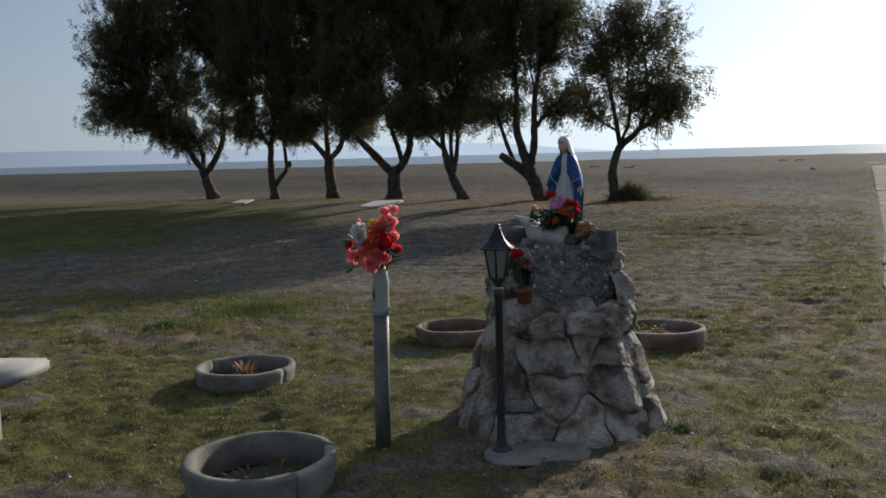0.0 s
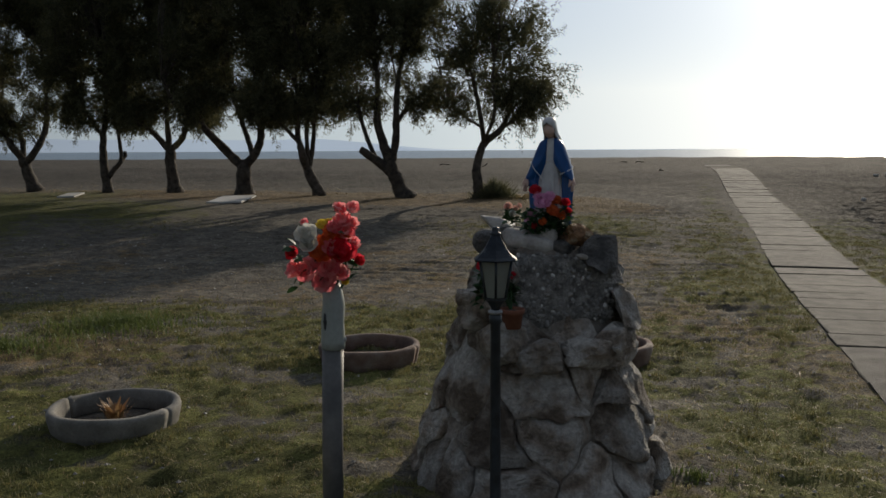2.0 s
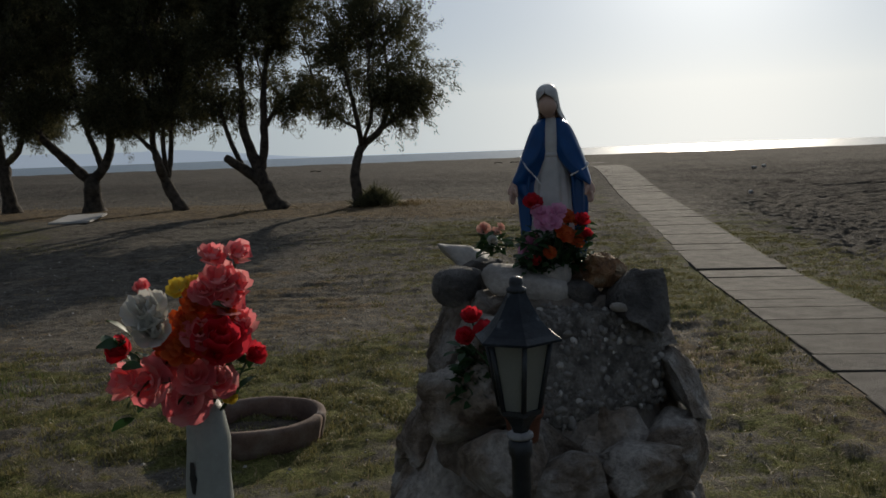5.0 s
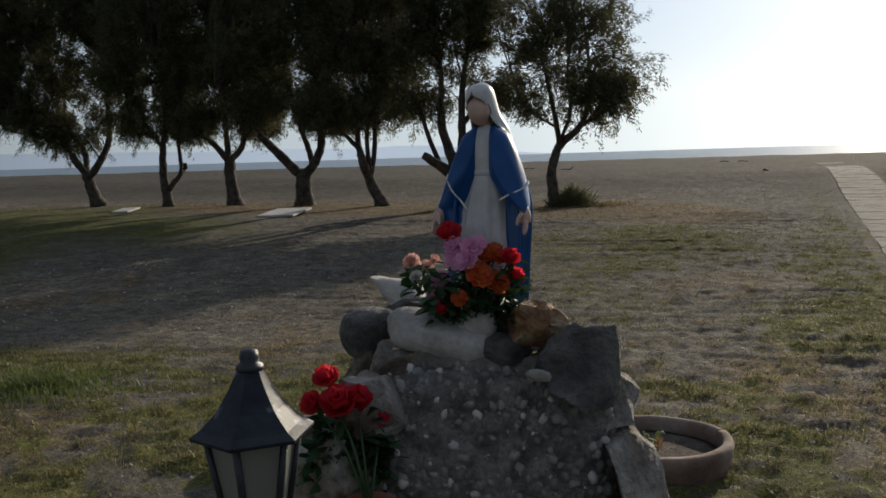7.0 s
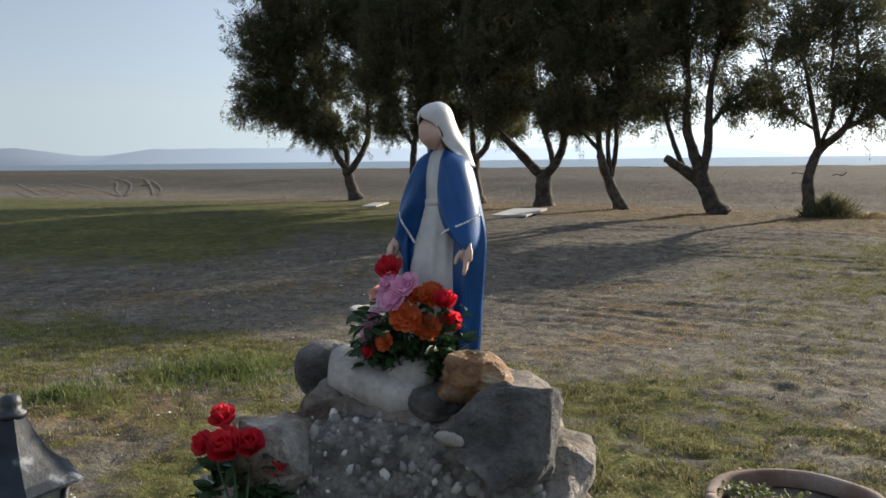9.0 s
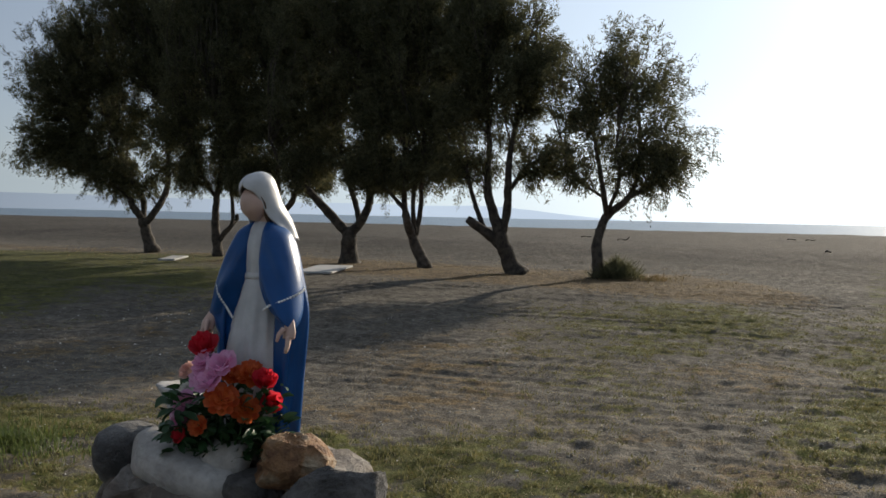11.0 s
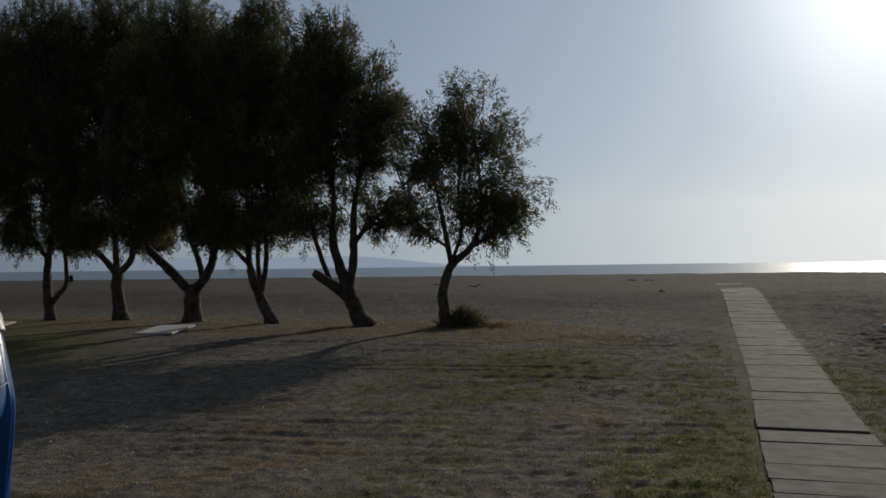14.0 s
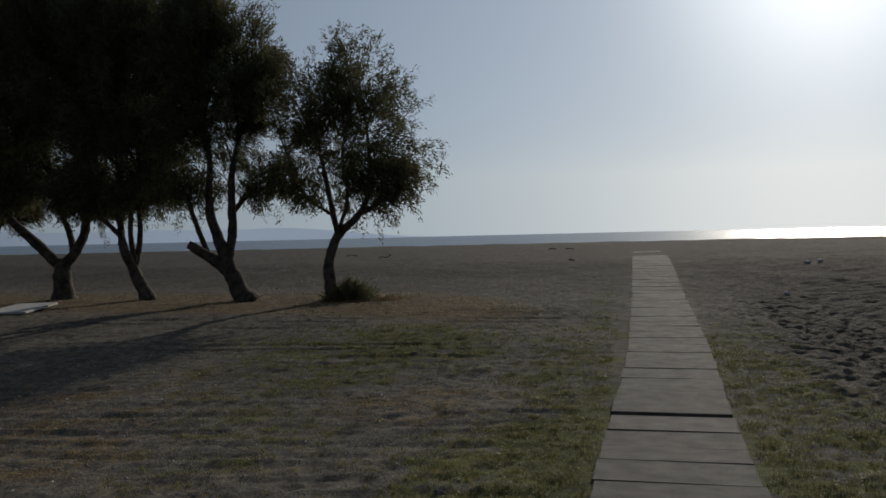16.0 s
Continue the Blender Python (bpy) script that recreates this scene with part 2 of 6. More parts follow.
def ground_mat():
    """Sand, straw litter and thin grass, mixed by the cover that is stored on the ground."""
    m = bpy.data.materials.new("ground")
    m.use_nodes = True
    n, l = m.node_tree.nodes, m.node_tree.links
    b = n["Principled BSDF"]
    co = n.new("ShaderNodeTexCoord")
    cover = n.new("ShaderNodeVertexColor")
    cover.layer_name = "cover"
    sep = n.new("ShaderNodeSeparateColor")
    l.new(cover.outputs["Color"], sep.inputs[0])

    def noise_at(scale, detail=5.0, rough=0.6):
        t = n.new("ShaderNodeTexNoise")
        t.inputs["Scale"].default_value, t.inputs["Detail"].default_value, t.inputs["Roughness"].default_value = scale, detail, rough
        l.new(co.outputs["Object"], t.inputs["Vector"])
        return t.outputs[0]

    def two(fac, a, c, lo, hi):
        r = n.new("ShaderNodeValToRGB")
        r.color_ramp.elements[0].position, r.color_ramp.elements[1].position = lo, hi
        r.color_ramp.elements[0].color, r.color_ramp.elements[1].color = (*a, 1), (*c, 1)
        l.new(fac, r.inputs[0])
        return r.outputs[0]

    def blend(fac, a, c):
        x = n.new("ShaderNodeMix")
        x.data_type = "RGBA"
        l.new(fac, x.inputs[0])
        l.new(a, x.inputs[6])
        l.new(c, x.inputs[7])
        return x.outputs[2]

    def math_op(op, a, c):
        x = n.new("ShaderNodeMath")
        x.operation = op
        x.use_clamp = True
        for i, v in enumerate((a, c)):
            if isinstance(v, float):
                x.inputs[i].default_value = v
            else:
                l.new(v, x.inputs[i])
        return x.outputs[0]

    fine, mid, patch = noise_at(60, 6, 0.7), noise_at(9, 6, 0.65), noise_at(2.6, 5, 0.6)
    wide = noise_at(0.45, 7, 0.68)
    sand = two(fine, (0.069, 0.061, 0.050), (0.190, 0.173, 0.143), 0.35, 0.66)
    straw = two(fine, (0.062, 0.044, 0.024), (0.212, 0.154, 0.084), 0.35, 0.65)
    green = two(fine, (0.040, 0.044, 0.012), (0.138, 0.138, 0.044), 0.35, 0.65)

    def mask(channel, tex, lo, hi):
        r = n.new("ShaderNodeMapRange")
        r.inputs[1].default_value, r.inputs[2].default_value = lo, hi
        total = n.new("ShaderNodeMath")
        total.operation = "ADD"
        l.new(channel, total.inputs[0])
        l.new(tex, total.inputs[1])
        l.new(total.outputs[0], r.inputs[0])
        return r.outputs[0]

    f1 = mask(sep.outputs[1], mid, 0.82, 1.02)
    f2 = mask(sep.outputs[0], mid, 0.86, 1.04)
    col = blend(f2, blend(f1, sand, straw), green)
    dark = two(sep.outputs[2], (1, 1, 1), (0.36, 0.35, 0.35), 0.0, 1.0)
    blotch = n.new("ShaderNodeMix")
    blotch.data_type, blotch.blend_type = "RGBA", "MULTIPLY"
    blotch.inputs[0].default_value = 1.0
    l.new(two(wide, (0.84, 0.84, 0.85), (1.15, 1.14, 1.12), 0.36, 0.64), blotch.inputs[6])
    l.new(two(patch, (0.80, 0.80, 0.81), (1.20, 1.19, 1.18), 0.36, 0.64), blotch.inputs[7])
    spread_dark = n.new("ShaderNodeMix")
    spread_dark.data_type, spread_dark.blend_type = "RGBA", "MULTIPLY"
    spread_dark.inputs[0].default_value = 1.0
    l.new(dark, spread_dark.inputs[6])
    l.new(blotch.outputs[2], spread_dark.inputs[7])
    # mottling and footprint shadow painted into the colour, following the bump noise
    pit_shade = n.new("ShaderNodeMix")
    pit_shade.data_type, pit_shade.blend_type = "RGBA", "MULTIPLY"
    pit_shade.inputs[0].default_value = 1.0
    l.new(spread_dark.outputs[2], pit_shade.inputs[6])
    l.new(two(mid, (0.58, 0.57, 0.56), (1.38, 1.37, 1.35), 0.36, 0.64), pit_shade.inputs[7])
    dark = pit_shade.outputs[2]
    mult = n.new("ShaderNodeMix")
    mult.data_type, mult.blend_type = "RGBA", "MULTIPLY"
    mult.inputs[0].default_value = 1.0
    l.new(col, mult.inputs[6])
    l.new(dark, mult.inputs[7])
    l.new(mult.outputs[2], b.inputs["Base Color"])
    b.inputs["Roughness"].default_value = 1.0
    b.inputs["Specular IOR Level"].default_value = 0.15
    h = math_op("ADD", math_op("MULTIPLY", fine, 0.2), math_op("MULTIPLY", mid, 0.45))
    h = math_op("ADD", h, math_op("MULTIPLY", patch, 0.35))
    bp = n.new("ShaderNodeBump")
    bp.inputs["Strength"].default_value, bp.inputs["Distance"].default_value = 1.0, 0.060
    l.new(h, bp.inputs["Height"])
    l.new(bp.outputs[0], b.inputs["Normal"])
    return m


def sea_mat():
    m = bpy.data.materials.new("sea")
    m.use_nodes = True
    n, l = m.node_tree.nodes, m.node_tree.links
    b = n["Principled BSDF"]
    b.inputs["Base Color"].default_value = (0.07, 0.11, 0.15, 1)
    b.inputs["Roughness"].default_value = 0.32
    b.inputs["Specular IOR Level"].default_value = 0.35
    co = n.new("ShaderNodeTexCoord")
    mp = n.new("ShaderNodeMapping")
    mp.inputs["Scale"].default_value = (0.25, 0.6, 1.0)
    l.new(co.outputs["Object"], mp.inputs["Vector"])
    tex = n.new("ShaderNodeTexNoise")
    tex.inputs["Scale"].default_value, tex.inputs["Detail"].default_value = 1.0, 8.0
    l.new(mp.outputs[0], tex.inputs["Vector"])
    bp = n.new("ShaderNodeBump")
    bp.inputs["Strength"].default_value, bp.inputs["Distance"].default_value = 0.8, 0.5
    l.new(tex.outputs[0], bp.inputs["Height"])
    l.new(bp.outputs[0], b.inputs["Normal"])
    return m


def haze_glow_mat():
    """Far hills; emission stands in for the kilometres of bright haze before them."""
    m = bpy.data.materials.new("far_hills")
    m.use_nodes = True
    n, l = m.node_tree.nodes, m.node_tree.links
    b = n["Principled BSDF"]
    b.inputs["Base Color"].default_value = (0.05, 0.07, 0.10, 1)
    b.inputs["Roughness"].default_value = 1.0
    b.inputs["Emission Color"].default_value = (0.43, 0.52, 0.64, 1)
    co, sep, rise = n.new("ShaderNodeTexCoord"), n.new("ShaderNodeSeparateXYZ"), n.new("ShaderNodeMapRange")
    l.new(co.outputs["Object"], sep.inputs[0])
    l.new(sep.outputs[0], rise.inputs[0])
    # the emission painted as haze grows towards the sun
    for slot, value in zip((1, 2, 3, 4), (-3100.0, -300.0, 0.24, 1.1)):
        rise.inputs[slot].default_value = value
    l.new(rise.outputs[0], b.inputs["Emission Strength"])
    return m


M["ground"], M["sea"], M["far_hills"] = ground_mat(), sea_mat(), haze_glow_mat()


# ---- building helpers ----
def mesh_from(name, bm, materials, smooth=True):
    me = bpy.data.meshes.new(name)
    bm.to_mesh(me)
    bm.free()
    for mm in materials if isinstance(materials, (list, tuple)) else [materials]:
        me.materials.append(mm)
    if smooth:
        me.polygons.foreach_set("use_smooth", [True] * len(me.polygons))
    return me


def mesh_np(name, verts, faces, material, smooth=False):
    me = bpy.data.meshes.new(name)
    me.from_pydata(verts, [], faces)
    me.materials.append(material)
    if smooth:
        me.polygons.foreach_set("use_smooth", [True] * len(me.polygons))
    return me


def slivers(name, verts, material):
    """A mesh of loose triangles, three points each."""
    me = bpy.data.meshes.new(name)
    n = len(verts) // 3
    me.vertices.add(3 * n)
    me.vertices.foreach_set("co", np.asarray(verts, np.float32).ravel())
    me.loops.add(3 * n)
    me.loops.foreach_set("vertex_index", np.arange(3 * n, dtype=np.int32))
    me.polygons.add(n)
    me.polygons.foreach_set("loop_start", np.arange(n, dtype=np.int32) * 3)
    me.update(calc_edges=True)
    me.materials.append(material)
    return me


def thing(name, x, y, z, label, category, group="", turn=0.0):
    ob = new(name)
    ob.matrix_world = pose(x, y, z, 0, 0, turn)
    ob.empty_display_size = 0.1
    return tagged(ob, label, category, group)


def part(name, bm, material, parent, label="", smooth=True, at=None):
    me = bm if isinstance(bm, bpy.types.Mesh) else mesh_from(name, bm, material, smooth)
    ob = new(name, me)
    ob.parent = parent
    if at is not None:
        ob.matrix_basis = at
    return tagged(ob, label) if label else ob


def tube(bm, pts, radii, sides=8, cap=True, flat=1.0):
    """A tapered tube along a line of points."""
    pts = [Vector(p) for p in pts]
    rings = []
    side = None
    for i, p in enumerate(pts):
        a, c = pts[max(i - 1, 0)], pts[min(i + 1, len(pts) - 1)]
        d = (c - a).normalized() if (c - a).length > 1e-6 else Vector((0, 0, 1))
        if side is None:
            side = d.cross(Vector((0, 1, 0.1)))
            if side.length < 1e-3:
                side = d.cross(Vector((1, 0, 0)))
        side = (side - d * side.dot(d)).normalized()
        up = d.cross(side)
        rings.append([bm.verts.new(p + (side * math.cos(t) + up * math.sin(t) * flat) * radii[i]) for t in [k * 2 * math.pi / sides for k in range(sides)]])
    for a, c in zip(rings, rings[1:]):
        for k in range(sides):
            bm.faces.new((a[k], a[(k + 1) % sides], c[(k + 1) % sides], c[k]))
    if cap:
        bm.faces.new(list(reversed(rings[0])))
        bm.faces.new(rings[-1])
    return rings


def glide(pts, steps=5):
    """A smooth line through rows of numbers (Catmull-Rom)."""
    p = [np.array(q, float) for q in pts]
    p = [2 * p[0] - p[1]] + p + [2 * p[-1] - p[-2]]
    out = []
    for a, b, c, d in zip(p, p[1:], p[2:], p[3:]):
        for k in range(steps):
            t = k / steps
            out.append(0.5 * (2 * b + (c - a) * t + (2 * a - 5 * b + 4 * c - d) * t * t + (3 * b - a - 3 * c + d) * t**3))
    out.append(p[-2])
    return out


def lathe(bm, profile, sides=32, sx=1.0, sy=1.0, closed=False, wob=None):
    """Turns rows of (radius, height) about z."""
    rings = []
    for r, z in profile:
        ring = []
        for k in range(sides):
            t = k * 2 * math.pi / sides
            w = wob(t, z) if wob else 1.0
            ring.append(bm.verts.new((r * w * sx * math.cos(t), r * w * sy * math.sin(t), z)))
        rings.append(ring)
    pairs = list(zip(rings, rings[1:])) + ([(rings[-1], rings[0])] if closed else [])
    for a, c in pairs:
        for k in range(sides):
            bm.faces.new((a[k], a[(k + 1) % sides], c[(k + 1) % sides], c[k]))
    if not closed:
        bm.faces.new(list(reversed(rings[0])))
        bm.faces.new(rings[-1])
    return rings


def box(bm, sx, sy, sz, centre=(0, 0, 0), bevel=0.0):
    r = bmesh.ops.create_cube(bm, size=1.0)
    for v in r["verts"]:
        v.co = Vector((v.co.x * sx + centre[0], v.co.y * sy + centre[1], v.co.z * sz + centre[2]))
    if bevel:
        es = list({e for v in r["verts"] for e in v.link_edges})
        bmesh.ops.bevel(bm, geom=es, offset=bevel, segments=2, affect="EDGES")


def rock_bm(sx, sy, sz, seed, square=0.45, rough=0.16, sub=3, facets=7):
    """An irregular stone: a rounded block with flat broken faces."""
    rnd = random.Random(seed)
    bm = bmesh.new()
    bmesh.ops.create_icosphere(bm, subdivisions=sub, radius=1.0)
    off = Vector((rnd.uniform(-50, 50), rnd.uniform(-50, 50), rnd.uniform(-50, 50)))
    cuts = []
    for _ in range(facets):
        d = Vector((rnd.gauss(0, 1), rnd.gauss(0, 1), rnd.gauss(0, 1))).normalized()
        cuts.append((d, rnd.uniform(0.72, 0.95)))
    for v in bm.verts:
        p = v.co.normalized()
        big = max(abs(p.x), abs(p.y), abs(p.z))
        q = p * (1 - square) + p / big * square * 0.86
        q *= 1 + rough * noise.noise(p * 1.6 + off) + rough * 0.45 * noise.noise(p * 4.2 + off) + rough * 0.28 * noise.noise(p * 9 + off) + rough * 0.16 * noise.noise(p * 22 + off)
        for d, far in cuts:
            over = q.dot(d) - far
            if over > 0:
                q -= d * over * 0.88
        v.co = Vector((q.x * sx, q.y * sy, q.z * sz))
    return bm


# ---- ground, sea, far hills ----
PATH_U, PATH_N = Vector((0.412, 0.911, 0)), Vector((0.911, -0.412, 0))
PATH_P = Vector((0.696, 0.0, 0))


def path_uv(x, y):
    d = Vector((x, y, 0)) - PATH_P
    return d.dot(PATH_U), d.dot(PATH_N)


def step(a, b, v):
    t = min(max((v - a) / (b - a), 0.0), 1.0)
    return t * t * (3 - 2 * t)


def path_mid(s):
    """How far the middle of the footpath lies off its straight line."""
    return 0.50 + 0.18 * step(9, 18, s) - 0.03 * step(22, 32, s)


def land(x, y):
    """The height of the ground, with no small relief."""
    z = 0.40 * step(10, 24, y) + 0.45 * step(25.5, 36, y + 0.56 * x)
    z += 0.10 * (1 - step(0.75, 2.0, math.hypot(x - 0.6, (y - 4.5))))
    z += 0.05 * step(4.6, 5.4, y) * (1 - step(8.5, 11.5, y))
    z -= 3.2 * step(78, 110, y + 0.3 * x)
    return z


def relief(x, y):
    """Footprints, ruts and lumps in the loose sand."""
    a = noise.noise(Vector((x * 0.7, y * 0.7, 3.0)))
    near = 1 - 0.35 * step(14, 24, y)
    lump = noise.noise(Vector((x * 2.2, y * 2.2, 0.0))) * 0.22 + noise.noise(Vector((x * 6.5, y * 8.2, 7.0))) * 0.50 + noise.noise(Vector((x * 9.8, y * 12.5, 4.0))) * 0.42
    u, w = path_uv(x, y)
    w += 0.53 - path_mid(u)
    loose = 0.019 + 0.006 * step(0.0, 0.5, a + 0.15) + 0.026 * step(1.2, 2.5, w) + 0.018 * (1 - step(7.5, 11, y))
    rut = 0.0
    if 5.5 < y < 24 and x > -3 and w < -0.3:
        # raked and driven lines that cross the sand towards the footpath
        across = y * 0.96 + x * 0.28 + 0.16 * noise.noise(Vector((x * 0.5, y * 0.7, 9.0)))
        some = max(0.0, noise.noise(Vector((x * 0.35, y * 0.9, 19.0))) + 0.30)
        rut = (0.020 * math.sin(across * 17.0) + 0.012 * math.sin(across * 29.0 + 1.0)) * some * step(5.5, 8.0, y) * step(-3.0, 0.0, x)
    keep = step(0.5, 0.8, abs(w - 0.53)) if -1 < w < 2 else 1.0
    pit = max(0.0, noise.noise(Vector((x * 5.6, y * 8.2, 17.0))) - 0.02) if y < 60 else 0.0
    lump -= pit * (0.15 + 1.5 * step(1.3, 2.4, w) + 0.9 * math.exp(-(((w + 1.8) / 0.7) ** 2))) * step(7.0, 9.5, y)
    return (lump * loose * 1.5 + rut) * near * (0.15 + 0.85 * keep) + 0.03 * a * keep + 0.07 * step(24, 40, y) * noise.noise(Vector((x * 0.35, y * 0.35, 8.0)))


def cover_at(x, y):
    """How much grass, straw and dark beach gravel there is at a place."""
    a = noise.noise(Vector((x * 0.45, y * 0.45, 21.0)))
    c = noise.noise(Vector((x * 1.7, y * 2.4, 31.0))) + 0.5 * noise.noise(Vector((x * 4.0, y * 5.5, 11.0)))
    u, w = path_uv(x, y)
    left = 1 - step(-1.5, 0.5, w - 0.3)
    grass = (0.52 + 0.02 * step(8, 12, y) + 0.40 * a + 0.52 * c) * (1 - 0.22 * step(9.0, 13.5, y + 0.25 * x)) * (1 - step(15.5, 20.5, y)) * (1 - 0.9 * step(1.9, 3.2, w))
    grass *= 1 - 0.75 * math.exp(-(((w + 1.8) / 0.65) ** 2)) * step(7.5, 9.5, y)
    grass *= 1 - 0.85 * step(8.8, 10.4, y + 0.3 * x) * (1 - step(0.5, 4.0, x))
    grass = max(grass, (0.42 + 0.3 * c) * math.exp(-(((w + 0.35) / 0.45) ** 2)) * (1 - step(22, 34, y)))
    grass = max(grass, (0.46 + 0.3 * c) * math.exp(-(((w - 1.5) / 0.5) ** 2)) * (1 - step(14, 22, y)))
    grass = max(grass, (0.60 + 0.25 * c) * math.exp(-(((y - 16.2) / 2.6) ** 2)) * math.exp(-(((x - 5.0) / 1.9) ** 2)))
    grass = max(grass, (0.62 + 0.2 * c) * math.exp(-(((y + 0.45 * x - 18.6) / 3.6) ** 2)) * (1 - step(-4.0, 0.5, x)))
    grass = max(grass, (0.55 + 0.2 * c) * math.exp(-(((y - 25.0) / 4.0) ** 2)) * (1 - step(-13, -9, x)))
    grass = max(grass, (0.62 + 0.20 * c) * step(12.0, 16.0, y) * (1 - step(26.5, 30.5, y)) * (1 - step(-6.5, -2.0, x)) * step(-34, -24, x))
    belt = math.exp(-(((y + 0.52 * x - 23.6) / 2.5) ** 2)) * (1 - step(6.0, 9.0, x)) * (0.4 + 0.6 * step(-8.0, -4.0, x))
    straw = max((1.05 + 0.3 * c) * belt, (0.36 + 0.34 * c - 0.3 * a) * (1 - 0.25 * step(5.0, 11.0, y)) * (1 - step(14, 20, y)) * (1 - step(1.0, 2.2, w)))
    beach = step(23, 33, y + 0.5 * x) * 0.72 + 0.26 * step(8, 15, y) + 0.45 * step(1.7, 3.2, w)
    return max(grass, 0), max(straw, 0), min(beach, 0.9)


def graded(lo, hi, stepsize, far_lo, far_hi, grow=1.16):
    v = list(np.arange(lo, hi, stepsize))
    s, p = stepsize, lo
    front = []
    while p > far_lo:
        s *= grow
        p -= s
        front.append(p)
    s, p = stepsize, v[-1]
    while p < far_hi:
        s *= grow
        p += s
        v.append(p)
    return list(reversed(front)) + v


def build_ground():
    xs = graded(-5.5, 11.0, 0.052, -420, 520, 1.06)
    ys = graded(2.2, 19.0, 0.052, -160, 180, 1.028)
    nx, ny = len(xs), len(ys)
    verts, cols = [], []
    for y in ys:
        for x in xs:
            verts.append((x, y, land(x, y) + (relief(x, y) if -40 < x < 60 and -5 < y < 120 else 0)))
            cols.append((*cover_at(x, y), 1.0))
    faces = [(j * nx + i, j * nx + i + 1, (j + 1) * nx + i + 1, (j + 1) * nx + i) for j in range(ny - 1) for i in range(nx - 1)]
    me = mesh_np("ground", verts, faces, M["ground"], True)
    layer = me.color_attributes.new("cover", "FLOAT_COLOR", "POINT")
    layer.data.foreach_set("color", np.array(cols, np.float32).ravel())
    tagged(new("ground", me), "sandy ground with thin patchy grass and dry straw", "ground", kind="structure")


build_ground()


def build_sea():
    bm = bmesh.new()
    vs = [bm.verts.new(p) for p in ((-4900, 40, -1.8), (4900, 40, -1.8), (4900, 4900, -1.8), (-4900, 4900, -1.8))]
    bm.faces.new(vs)
    tagged(new("water", mesh_from("water", bm, M["sea"], False)), "calm blue-grey sea glinting under the low sun", "sea", kind="structure")


build_sea()


def build_hills():
    bm = bmesh.new()
    rows = []
    for i in range(161):
        az = radians(-62 + i * 0.55)
        deg = math.degrees(az)
        h = (43 + 35 * (1 - step(-40, -35.5, deg)) + 30 * step(-35, -31.5, deg) * (1 - 0.45 * step(-26, -8, deg))) * (1 - step(1, 12, deg))
        h *= 1 + 0.10 * noise.noise(Vector((deg * 0.22, 0, 0))) + 0.05 * noise.noise(Vector((deg * 0.9, 5, 0)))
        x, y = 4600 * math.sin(az), 4600 * math.cos(az)
        rows.append((bm.verts.new((x, y, -4)), bm.verts.new((x * 1.01, y * 1.01, max(h, 0.5))), bm.verts.new((x * 1.03, y * 1.03, -4))))
    for a, c in zip(rows, rows[1:]):
        bm.faces.new((a[0], c[0], c[1], a[1]))
        bm.faces.new((a[1], c[1], c[2], a[2]))
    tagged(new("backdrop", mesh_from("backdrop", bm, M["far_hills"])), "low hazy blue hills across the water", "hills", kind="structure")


build_hills()


